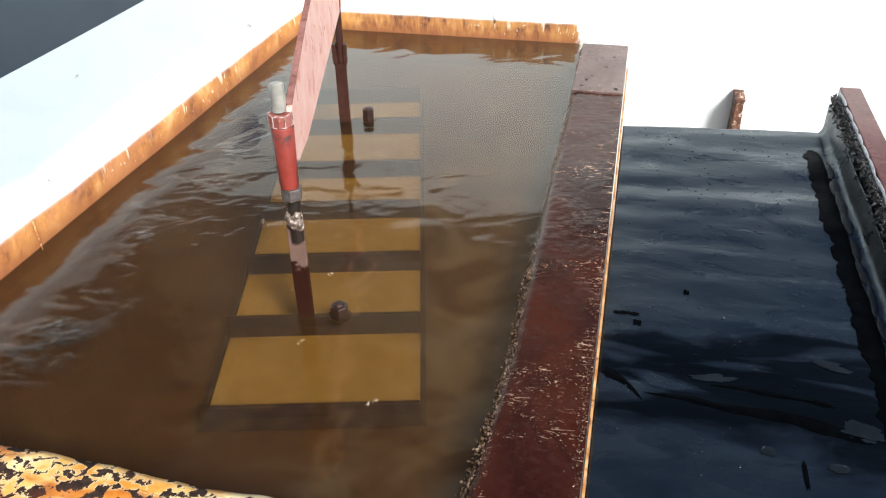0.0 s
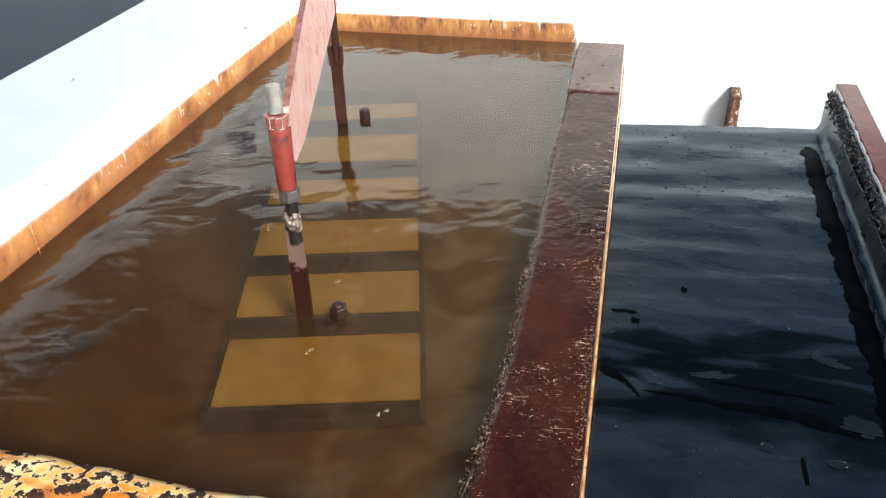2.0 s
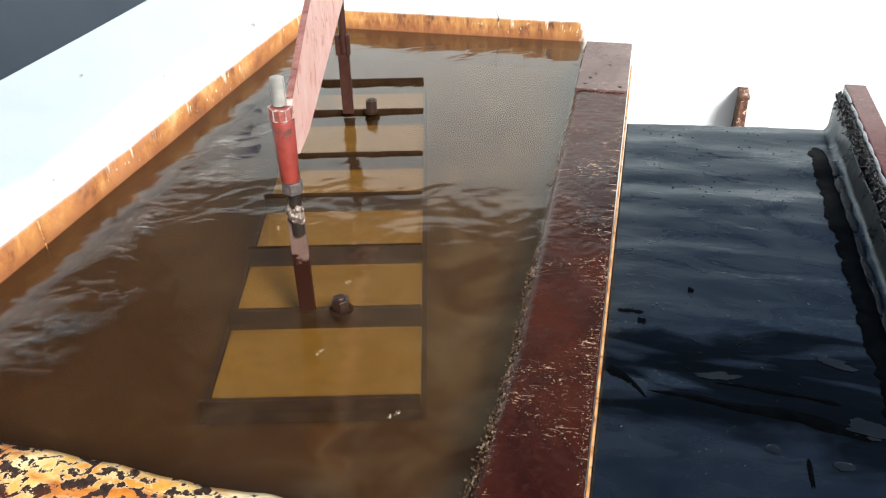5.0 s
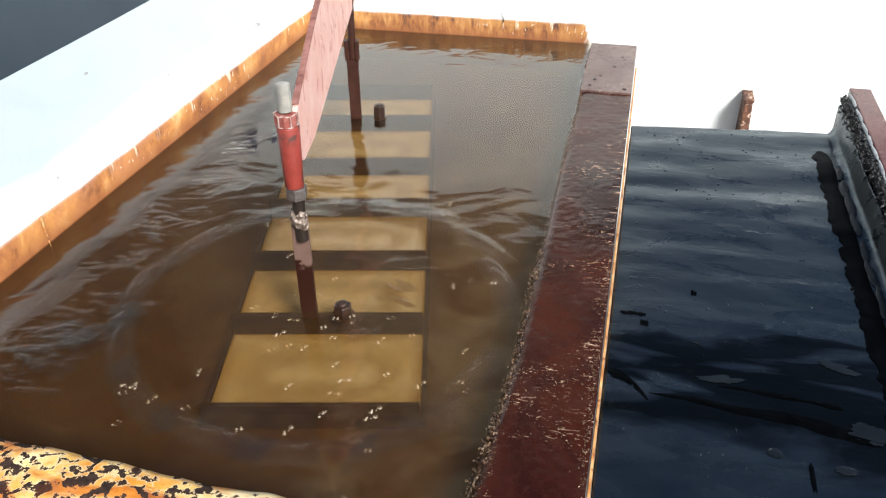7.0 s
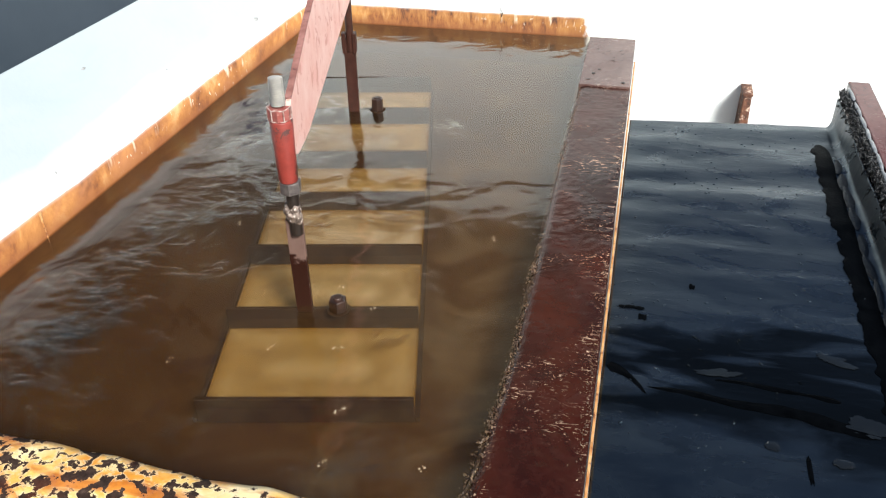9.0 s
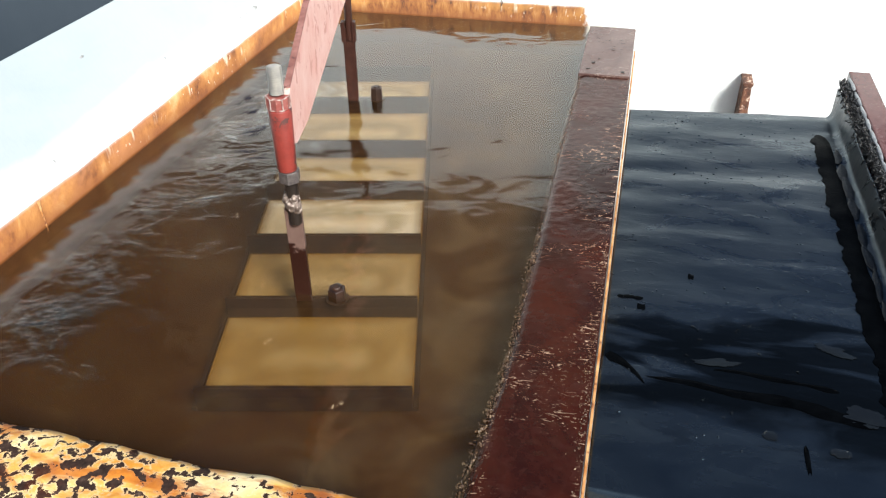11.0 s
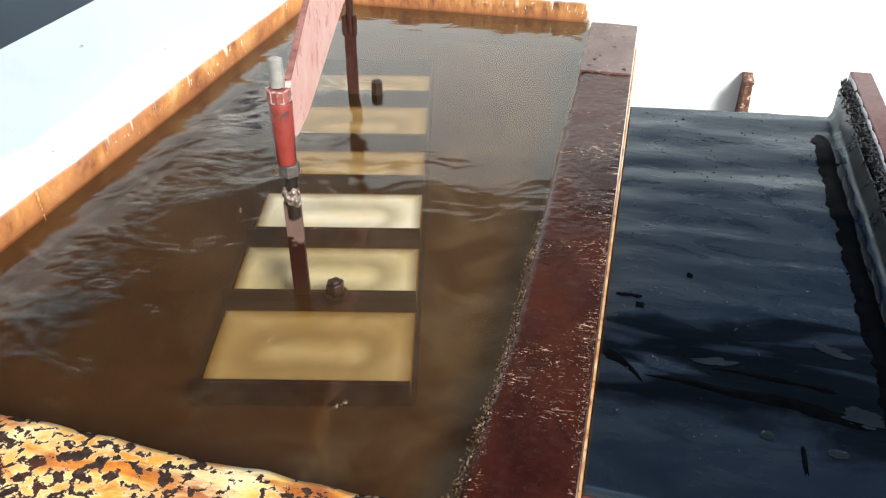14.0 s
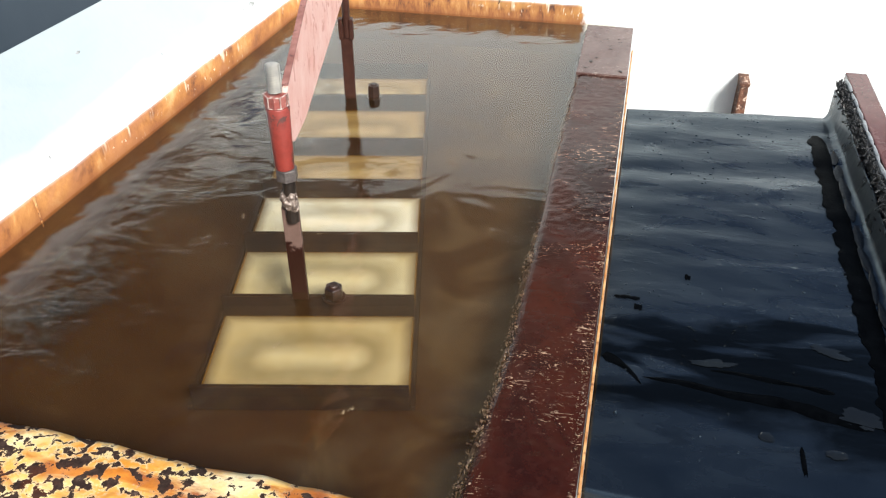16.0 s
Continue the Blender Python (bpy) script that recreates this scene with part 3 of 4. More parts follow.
def build_chute():
    chute = tagged(new("chute"), "wet black lined steel chute beside the tank", "chute")

    def level(x, y):
        back = max(0.0, y - 2.16) * 0.10
        return -0.004 + 0.0044 * wobble(x * 0.55, y * 2.2, 1, 5.5) + 0.0011 * wobble(x, y * 1.6, 6, 13) - back

    def laid(x, y):
        """The lining's height under a point on it."""
        a = 0.06 / 1.335 * (min(x, 0.535) - 0.009) / 0.526
        return level(min(x, 0.522), (y + 0.865 * a) / (1 + a)) + 28.0 * max(0.0, x - 0.522) ** 2

    # the lining runs flat, then turns up in a fillet to the cheek
    bend, radius = 0.522, 0.018

    def turned(u, y):
        if u < bend:
            return u, level(u, y)
        a = (u - bend) / radius
        lip = 0.004 * wobble(u, y, 4, 9)
        if a < 1.35:
            return bend + radius * math.sin(a), level(bend, y) + radius * (1 - math.cos(a)) + lip
        k = (a - 1.35) * radius
        return bend + radius * math.sin(1.35) + k * 0.22, level(bend, y) + radius * (1 - math.cos(1.35)) + k + lip

    bm = sheet(0.009, 0.590, 0.865, 2.20, 124, 240, lambda x, y: 0.0)
    for v in bm.verts:
        u, y = v.co.x, v.co.y
        v.co.x, v.co.z = turned(u, y)
        t = (v.co.x - 0.009) / 0.526
        v.co.y += 0.06 * t * (y - 0.865) / 1.335 + (0.004 * wobble(v.co.x, y, 9, 20) if y > 2.15 else 0)
        v.co.y -= 0.03 * t if y < 0.87 else 0
        if u > bend:
            v.co.y += (u - bend) * 0.9 * (y - 0.865) / 1.335
    edge = [e for e in bm.edges if e.is_boundary]
    for v in bmesh.ops.extrude_edge_only(bm, edges=edge)["geom"]:
        if isinstance(v, bmesh.types.BMVert):
            v.co.z -= 0.02
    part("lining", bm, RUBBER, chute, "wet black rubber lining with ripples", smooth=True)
    part("base_plate", box(0.0085, 0.66, 0.855, 2.19, -0.07, -0.034, 0.003), OXIDE_DULL, chute, "red-brown steel base plate")
    # ragged tarry crest along the cheek, sealed outside with grey beads
    rng = random.Random(9)
    bm = bmesh.new()
    for i in range(3600):
        y = rng.uniform(0.83, 2.345)
        r = rng.uniform(0.0015, 0.0046) * (1.25 if rng.random() < 0.25 else 1.0)
        x = 0.565 + rng.gauss(0, 0.0075) + 0.004 * wobble(0, y, 2, 8)
        mm = Matrix.LocRotScale((x, y, 0.064 + rng.uniform(-0.014, 0.006) - abs(x - 0.565) * 0.6), Euler((rng.gauss(0, 0.7), rng.gauss(-0.3, 0.7), rng.random() * 6)), (r * 0.6, r * 0.7, r * 2.0))
        bmesh.ops.create_icosphere(bm, subdivisions=1, radius=1.0, matrix=mm)
    tagged(part("tar_crest", bm, TAR, chute, "rough black tar crest"), kind="stuff")
    y = 0.9
    while y < 2.30:
        span = rng.uniform(0.06, 0.10)
        bm = bmesh.new()
        mm = Matrix.LocRotScale((0.5800, y + span / 2, 0.064), Euler((0, 0.35, rng.gauss(0, 0.03))), (0.0065, span * 0.52, 0.0055))
        bmesh.ops.create_icosphere(bm, subdivisions=3, radius=1.0, matrix=mm)
        for v in bm.verts:
            v.co += 0.0012 * Vector((wobble(*v.co, 60), 0, wobble(v.co.x, v.co.y, v.co.z + 3, 50)))
        part("sealant_bead", bm, SEALANT, chute, "grey glossy sealant bead", smooth=True)
        y += span * 0.93
    # puddle films and dried drips
    smears = [(0.332, 0.985, 0.004, 0.035, 0, BLACK_FILM, "tar_smear", "dark tar smear"),
              (0.05, 1.345, 0.025, 0.008, 0, BLACK_FILM, "tar_smear", "dark tar smear"), (0.072, 1.318, 0.008, 0.012, 0, BLACK_FILM, "tar_smear", "dark tar smear"),
              (0.164, 1.435, 0.006, 0.010, 0, BLACK_FILM, "tar_smear", "dark tar smear"), (0.383, 1.010, 0.016, 0.009, 0, FILM, "puddle", "thin film of water"), (0.281, 1.028, 0.012, 0.009, 0, FILM, "puddle", "thin film of water")]
    for n, (x, y, rx, ry, turn, material, name, label) in enumerate(smears):
        bm = bmesh.new()
        rings = 60
        rim, mid = [], []
        for i in range(rings):
            a = i * 2 * math.pi / rings
            k = 0.85 + 0.55 * wobble(math.cos(a) * 1.5 * max(1, rx / ry * 0.22), math.sin(a) * 1.5 * max(1, ry / rx * 0.22), n * 3.1, 1.2) + 0.25 * wobble(math.cos(a) * 5, math.sin(a) * 5, n, 1.5)
            for ring, share, lift in ((rim, 1.0, 0.0006), (mid, 0.7, 0.0012)):
                c, q = math.cos(a), math.sin(a)
                p = pose(x, y, 0, 0, 0, turn) @ Vector((rx * share * math.copysign(abs(c) ** 0.7, c) * (0.9 + 0.1 * k), ry * k * share * math.copysign(abs(q) ** 0.7, q), 0))
                ring.append(bm.verts.new((p.x, p.y, laid(p.x, p.y) + lift + (0.0008 if material is FILM else 0))))
        for i in range(rings):
            j = (i + 1) % rings
            bm.faces.new((rim[i], rim[j], mid[j], mid[i]))
        bm.faces.new(mid)
        bmesh.ops.triangulate(bm, faces=[f for f in bm.faces if len(f.verts) > 4])
        part(name, bm, material, chute, label, smooth=True)
    # one ragged near-black strip along the foot of the cheek
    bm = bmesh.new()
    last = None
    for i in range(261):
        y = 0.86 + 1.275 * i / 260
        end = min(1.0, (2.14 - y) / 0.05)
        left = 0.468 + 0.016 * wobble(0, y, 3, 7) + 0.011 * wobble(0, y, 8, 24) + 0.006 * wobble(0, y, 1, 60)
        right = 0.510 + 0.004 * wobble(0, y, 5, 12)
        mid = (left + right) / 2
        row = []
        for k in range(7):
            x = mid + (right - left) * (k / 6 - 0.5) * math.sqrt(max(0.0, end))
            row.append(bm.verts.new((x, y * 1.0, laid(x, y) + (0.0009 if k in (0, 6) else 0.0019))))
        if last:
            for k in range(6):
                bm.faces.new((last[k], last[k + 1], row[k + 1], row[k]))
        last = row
    part("dark_strip", bm, BLACK_FILM, chute, "ragged near-black strip along the cheek's foot", smooth=True)
    # smears of sealant trowelled into the fillet, each over the end of the last
    y = 0.98
    while y < 2.04:
        span = rng.uniform(0.075, 0.12)
        bm = bmesh.new()
        bmesh.ops.create_icosphere(bm, subdivisions=4, radius=1.0)
        wide = rng.uniform(0.0075, 0.0105)
        for v in bm.verts:
            k = 1 + 0.35 * wobble(v.co.x * 0.6, v.co.y + y * 9, v.co.z, 1.6) + 0.14 * wobble(v.co.x, v.co.y + y * 5, 2, 5)
            end = 1.0 - 0.35 * max(0.0, v.co.y)
            v.co = Vector((v.co.x * wide * k * end + 0.002 * wobble(0, v.co.y + y, 4, 3), v.co.y * span * 0.52, v.co.z * 0.0019 + 0.0006 * wobble(v.co.x, v.co.y * 3, y, 3)))
        part("sealant_dab", bm, DAB, chute, "flat grey smear of sealant", smooth=True, m=pose(0.5170 + rng.gauss(0, 0.0012), y + span / 2, laid(0.505, y) + 0.0020, 0, -8, rng.gauss(0, 3.5)))
        y += span * rng.uniform(0.86, 0.98)
    # a long run of tar across the outlet, thin at one end and pooled at the other
    for x_from, x_to, y_from, y_to, w_from, w_to, seed in ((0.085, 0.450, 1.124, 1.084, 0.004, 0.017, 2), (0.20, 0.40, 1.170, 1.150, 0.003, 0.007, 6), (0.015, 0.085, 1.165, 1.105, 0.012, 0.006, 9)):
        bm = bmesh.new()
        last = None
        for i in range(81):
            t = i / 80
            x = x_from + (x_to - x_from) * t
            yc = y_from + (y_to - y_from) * t * t + 0.006 * wobble(x, 0, seed, 11)
            w = (w_from + (w_to - w_from) * t) * (1 + 0.8 * wobble(x, 0, seed + 3, 16)) * min(1.0, 9 * t + 0.02) * math.sqrt(max(0.0, min(1.0, (1.0 - t) * 9)))
            row = [bm.verts.new((x, yc + w * k, laid(x, yc + w * k) + (0.0018 if k == 0 else 0.0007))) for k in (-1, -0.5, 0, 0.5, 1)]
            if last:
                for k in range(4):
                    bm.faces.new((last[k], row[k], row[k + 1], last[k + 1]))
            last = row
        part("tar_run", bm, BLACK_FILM, chute, "black run of tar", smooth=True)
    for x, y, rx, ry, turn in ((0.398, 1.257, 0.038, 0.014, -12), (0.212, 1.189, 0.040, 0.010, 4), (0.432, 1.100, 0.042, 0.022, -8)):
        bm = bmesh.new()
        rim = []
        for i in range(40):
            a = i * math.pi / 20
            k = 0.85 + 0.6 * wobble(math.cos(a), math.sin(a), x * 9, 1.3) + 0.3 * wobble(math.cos(a), math.sin(a), y * 9, 4)
            p = pose(x, y, 0, 0, 0, turn) @ Vector((rx * k * math.cos(a), ry * k * math.sin(a), 0))
            rim.append(bm.verts.new((p.x, p.y, laid(p.x, p.y) + 0.0012)))
        mid = bm.verts.new((x, y, laid(x, y) + 0.0022))
        for i in range(40):
            bm.faces.new((mid, rim[i], rim[(i + 1) % 40]))
        part("puddle", bm, FILM, chute, "thin film of water", smooth=True)
    part("outer_beam", box(0.588, 0.645, 0.7, 2.42, -0.05, 0.062, 0.004), OXIDE_DULL, chute, "maroon painted steel outer beam")
    # grit and drips lying on the lining
    bm = bmesh.new()
    for i in range(420):
        x, y = rng.uniform(0.04, 0.5), rng.uniform(0.9, 2.2)
        if wobble(x, y, 8, 4) < -0.05:
            continue
        r = rng.uniform(0.0008, 0.0026)
        mm = Matrix.LocRotScale((x, y, laid(x, y) + r * 0.2), Euler((0, 0, rng.random() * 6)), (r * 1.8, r, r * 0.7))
        bmesh.ops.create_icosphere(bm, subdivisions=1, radius=1.0, matrix=mm)
    tagged(part("grit", bm, RUBBER, chute, "pimples and grit under the wet film", smooth=True), kind="stuff")


build_chute()


def build_litter():
    """Loose flakes on the beam's cover plate, and a twig caught behind the rust."""
    rng = random.Random(12)
    for x, y, r in ((-0.112, 2.452, 0.0050), (-0.098, 2.487, 0.0036), (-0.022, 2.392, 0.0050), (-0.124, 2.404, 0.0040), (-0.060, 2.565, 0.0034), (-0.040, 2.655, 0.0030)):
        bm = bmesh.new()
        bmesh.ops.create_icosphere(bm, subdivisions=2, radius=1.0)
        for v in bm.verts:
            k = 1 + 0.6 * wobble(v.co.x + x * 50, v.co.y, v.co.z, 1.7)
            v.co = Vector((v.co.x * r * 1.5 * k, v.co.y * r * k, (v.co.z * 0.30 + 0.28) * r))
        ob = part("rust_flake", bm, DARK_STEEL, m=pose(x, y, 0.0194, 0, 0, rng.uniform(0, 180)))
        tagged(ob, "small dark rust flake lying on the beam", "flake", "rust flakes")
    bm = bmesh.new()
    last = None
    for i in range(9):
        t = i / 8
        mid = Vector((0.004 * math.sin(t * 5), -0.003 - 0.002 * t, 0.052 + 0.036 * t))
        ring = [bm.verts.new(mid + Vector((math.cos(a * 1.257), math.sin(a * 1.257), 0)) * (0.0018 - 0.0010 * t)) for a in range(5)]
        if last:
            for a in range(5):
                bm.faces.new((last[a], last[(a + 1) % 5], ring[(a + 1) % 5], ring[a]))
        last = ring
    tagged(part("twig", bm, DARK_STEEL, m=pose(-0.455, 2.819, 0)), "thin dark twig stuck to the rusty wall", "twig")


build_litter()


def build_wall_rib():
    rib = tagged(new("wall_rib"), "rusty tapered steel stiffener on the white wall", "stiffener")
    rib.location = (0.375, 2.80, -0.130)
    bm = box(-0.013, 0.013, -0.070, 0.018, -0.40, 0.0, 0.003)
    for v in bm.verts:
        k = -v.co.z / 0.15
        v.co.x *= 1 + 0.35 * min(k, 1.5)
        v.co.y -= 0.03 * min(k, 2) if v.co.y < 0 else 0
    part("web", bm, RUST, rib, "flaking rusty web")
    part("cap", box(-0.017, 0.017, -0.072, 0.016, -0.004, 0.006, 0.002), RUST, rib)


build_wall_rib()

# ---- the water ----
water = structure(part("water", sheet(-1.36, -0.06, 0.5, 2.90, 8, 12, lambda x, y: 0.0), WATER), "murky brown rippling water in the tank", "water")
for depth, material in ((-0.036, SILT_THIN), (-0.078, SILT_BODY)):
    structure(part("silt_layer", sheet(-1.3, -0.1, 0.6, 2.83, 4, 6, lambda x, y: depth), material), "brown silt suspended in the water", "silt")
structure(part("silt_bed", box(-1.3, -0.1, 0.55, 2.815, -0.297, -0.105), SILT_DEEP), "thick brown silt deep in the water", "silt")


# ---- the tray rack ----
RACK_X = (-0.166, 0.211)
BARS = (-0.688, -0.438, -0.220, 0.005, 0.213, 0.475, 0.696)


def build_rack():
    rack = tagged(new("tray_rack"), "submerged steel rack of cream trays hung from a pink arm", "rack")
    x0, x1 = RACK_X
    for y in BARS:
        part("crossbar", box(x0, x1, y, y + 0.009, -0.066, -0.012, 0.0015), SUNK_STEEL, rack, "dark wet steel crossbar")
    for x in (x0 - 0.009, x1 + 0.001):
        part("side_rail", box(x, x + 0.008, BARS[0], BARS[-1] + 0.009, -0.066, -0.055, 0.0015), SUNK_STEEL, rack)
    for ya, yb in zip(BARS, BARS[1:]):
        w, h = (x1 - x0) / 2 - 0.003, (yb - ya) / 2 - 0.006
        bm = box(-w, w, -h, h, -0.006, 0.0, 0.002)
        tone = PALE if ya == BARS[2] else LIGHT_CREAM if ya == BARS[1] else CREAM
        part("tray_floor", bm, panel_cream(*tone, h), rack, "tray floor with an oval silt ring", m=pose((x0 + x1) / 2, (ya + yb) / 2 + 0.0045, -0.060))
    # front hanger: flat post, stud, long nut, turnbuckle sleeve, top nut, threaded end
    for x, y in ((-0.009, -0.440), (0.000, 0.462)):
        front = y < 0
        bm = box(x - 0.0155, x + 0.0155, y - 0.006, y + 0.006, -0.0135, 0.198, 0.0015)
        hanger = part("hanger", bm, HALF_WET if front else POST_STEEL, rack, "flat brown steel hanger")
        if front:
            part("lug", box(x - 0.013, x + 0.0145, y - 0.008, y + 0.005, 0.192, 0.232, 0.004), DARK_STEEL, hanger, "dark stepped lug")
            part("stud", rod(0.0115, 0.0115, 0.170, 0.275, 16, None, x + 0.004, y - 0.006), DARK_STEEL, hanger, "dark round stud")
            bm = bmesh.new()
            for cx, cz, rr, tall in ((0.003, 0.213, 0.0150, 0.020), (0.010, 0.205, 0.0085, 0.014), (-0.006, 0.222, 0.0080, 0.011), (0.008, 0.226, 0.0080, 0.010)):
                mm = Matrix.LocRotScale((x + cx, y - 0.010, cz), None, (rr, 0.011, tall))
                bmesh.ops.create_icosphere(bm, subdivisions=4, radius=1.0, matrix=mm)
            for v in bm.verts:
                v.co += 0.0034 * wobble(v.co.x, v.co.y, v.co.z, 130) * Vector((0.7, -1, 0.8)) + 0.0012 * wobble(v.co.x, v.co.y, v.co.z, 330) * Vector((1, -1, 1))
            part("weld", bm, WELD, hanger, "lumpy silvery-brown weld", smooth=True)
            part("lock_nut", rod(0.0195, 0.0195, 0.257, 0.280, 6, None, x + 0.003, y - 0.006, 0.002), DARK_NUT, hanger, "dark steel lock nut")
            part("sleeve", rod(0.0165, 0.0200, 0.280, 0.398, 24, None, x + 0.001, y - 0.006, 0.002), RED_PAINT, hanger, "chipped red painted sleeve", smooth=True)
            part("top_nut", rod(0.0205, 0.0205, 0.398, 0.420, 6, None, x, y - 0.006, 0.002), NUT_STEEL, hanger, "red nut with worn pale edges")
            bm = bmesh.new()
            corner = [Vector((x + 0.0203 * math.cos(k * math.pi / 3), y - 0.006 + 0.0203 * math.sin(k * math.pi / 3), 0)) for k in range(6)]
            for k in range(6):
                p, q = corner[k], corner[(k + 1) % 6]
                for a, b in ((p + Vector((0, 0, 0.4195)), q + Vector((0, 0, 0.4195))), (p + Vector((0, 0, 0.400)), p + Vector((0, 0, 0.4195))), (p + Vector((0, 0, 0.3995)), q + Vector((0, 0, 0.3995)))):
                    way = b - a
                    mm = Matrix.Translation((a + b) / 2) @ way.to_track_quat("Z", "Y").to_matrix().to_4x4()
                    bmesh.ops.create_cone(bm, cap_ends=True, segments=6, radius1=0.0010, radius2=0.0010, depth=way.length, matrix=mm)
            for v in bm.verts:
                v.co += 0.0007 * Vector((wobble(v.co.x, v.co.y, v.co.z, 150), wobble(v.co.y, v.co.x, v.co.z, 150), wobble(v.co.z, v.co.y, v.co.x, 150)))
            part("worn_edge", bm, BARE, hanger, "pale worn edges of the top nut")
            bm = bmesh.new()
            rings = []
            for i in range(29):
                r = 0.0084 if i % 2 == 0 else 0.0122
                z = 0.420 + 0.051 * i / 28
                rings.append([bm.verts.new((x + r * math.cos(a * math.pi / 10), y - 0.006 + r * math.sin(a * math.pi / 10), z + 0.0017 * a / 10)) for a in range(20)])
            for ra, rb in zip(rings, rings[1:]):
                for a in range(20):
                    bm.faces.new((ra[a], ra[(a + 1) % 20], rb[(a + 1) % 20], rb[a]))
            bm.faces.new(rings[-1])
            part("threaded_end", bm, ZINC, hanger, "bare zinc threaded rod end")
        else:
            for dx in (-0.0145, 0.0145):
                part("fork_tine", box(x + dx - 0.005, x + dx + 0.005, y - 0.012, y + 0.010, 0.16, 0.216, 0.002), POST_STEEL, hanger)
            part("stud", rod(0.0105, 0.0105, 0.165, 0.37, 16, None, x + 0.002, y), POST_STEEL, hanger, "thin red-brown rod")
    for x, y, r, top in ((0.056, -0.442, 0.0175, 0.017), (0.066, 0.462, 0.0165, 0.026)):
        bm = rod(r * 1.06, r * 1.02, -0.0125, top, 6, None, x, y, 0.0028)
        rod(r * 0.62, r * 0.50, top - 0.002, top + 0.004, 14, bm, x, y, 0.001)
        for v in bm.verts:
            v.co += 0.0009 * Vector((wobble(v.co.x, v.co.y, v.co.z, 70), wobble(v.co.y, v.co.z, v.co.x, 70), wobble(v.co.z, v.co.x, v.co.y, 70)))
        head = part("bolt_head", bm, BOLT_RUST, rack, "dark rusty hexagonal bolt head")
        part("washer", rod(r * 1.35, r * 1.35, -0.0125, -0.0085, 20, None, x, y, 0.001), SUNK_STEEL, head)
    # the arm: a flat bar on edge, rising slightly to the back
    bm = bmesh.new()
    outline = [(-0.444, 0.330), (-0.420, 0.318), (-0.30, 0.303), (0.53, 0.302), (0.53, 0.38), (0.1, 0.50), (-0.07, 0.495), (-0.19, 0.475), (-0.430, 0.425), (-0.444, 0.420)]
    near = [bm.verts.new((0.010, y, z)) for y, z in outline]
    far = [bm.verts.new((0.001, y, z)) for y, z in outline]
    bm.faces.new(near)
    bm.faces.new(far[::-1])
    for i in range(len(outline)):
        j = (i + 1) % len(outline)
        bm.faces.new((near[j], near[i], far[i], far[j]))
    rise = ((-0.430, 0.4265), (-0.19, 0.4765), (-0.07, 0.4965), (0.1, 0.5015), (0.53, 0.3815))
    cap = bmesh.new()
    for (ya, za), (yb, zb) in zip(rise, rise[1:]):
        low = [cap.verts.new(p) for p in ((-0.001, ya, za), (0.0105, ya, za), (0.0105, yb, zb), (-0.001, yb, zb))]
        cap.faces.new(low)
    bmesh.ops.remove_doubles(cap, verts=cap.verts, dist=1e-5)
    for v in bmesh.ops.extrude_face_region(cap, geom=list(cap.faces))["geom"]:
        if isinstance(v, bmesh.types.BMVert):
            v.co.z += 0.002
    bmesh.ops.recalc_face_normals(cap, faces=cap.faces)
    part("top_edge", cap, EDGE_PINK, rack, "pinkish-brown top edge of the arm")
    bmesh.ops.bevel(bm, geom=list(bm.edges), offset=0.0012, segments=1, affect="EDGES")
    bmesh.ops.recalc_face_normals(bm, faces=bm.faces)
    part("arm", bm, PINK_PAINT, rack, "chalky pink painted flat arm")
    return rack


rack = build_rack()


def silt_veils():
    """Thin, finely uneven veils of amber silt that lie over the trays and settle one after the other."""
    made = []
    x0, x1 = RACK_X
    for i, (ya, yb) in enumerate(zip(BARS, BARS[1:])):
        w, h = (x1 - x0) / 2 - 0.0008, (yb - ya) / 2 - 0.005
        for k in range(3):
            rng = random.Random(i * 3 + k)
            grain = 0.0018 if i < 3 and k > 0 else 0.004
            bm = sheet(-w, w, -h, h, int(2 * w / grain), int(2 * h / grain), lambda x, y: rng.uniform(-0.00013, 0.00013))
            ob = part("silt_veil", bm, SILT_WISP, rack, "thin amber silt veil", smooth=True)
            ob.matrix_basis = pose((x0 + x1) / 2, (ya + yb) / 2 + 0.0045, -0.0600 + 0.0002 + 0.0003 * k)
            made.append((ob, i, k))
    return made


veils = silt_veils()


def build_foam():
    """Small rafts of bubbles thrown up by the rack's stroke, pale to stand for glints too."""
    rng = random.Random(21)
    shapes = []
    for n in (4, 7, 11, 6):
        bm = bmesh.new()
        for i in range(n):
            r = rng.uniform(0.0006, 0.0016)
            mm = Matrix.LocRotScale((rng.gauss(0, 0.0062), rng.gauss(0, 0.0030), 0.0002), None, (r * 1.5, r, r * 0.6))
            bmesh.ops.create_icosphere(bm, subdivisions=2, radius=1.0, matrix=mm)
        for f in bm.faces:
            f.smooth = True
        mesh = bpy.data.meshes.new("foam_fleck")
        bm.to_mesh(mesh)
        bm.free()
        mesh.materials.append(FOAM)
        shapes.append(mesh)
    made = []
    for i in range(74):
        ob = new("foam_fleck", shapes[i % 4])
        tagged(ob, "small pale fleck of foam and glint on brown water", "foam", "foam flecks")
        ob.matrix_world = pose(-0.6, 1.2, -0.2)
        made.append(ob)
    return made


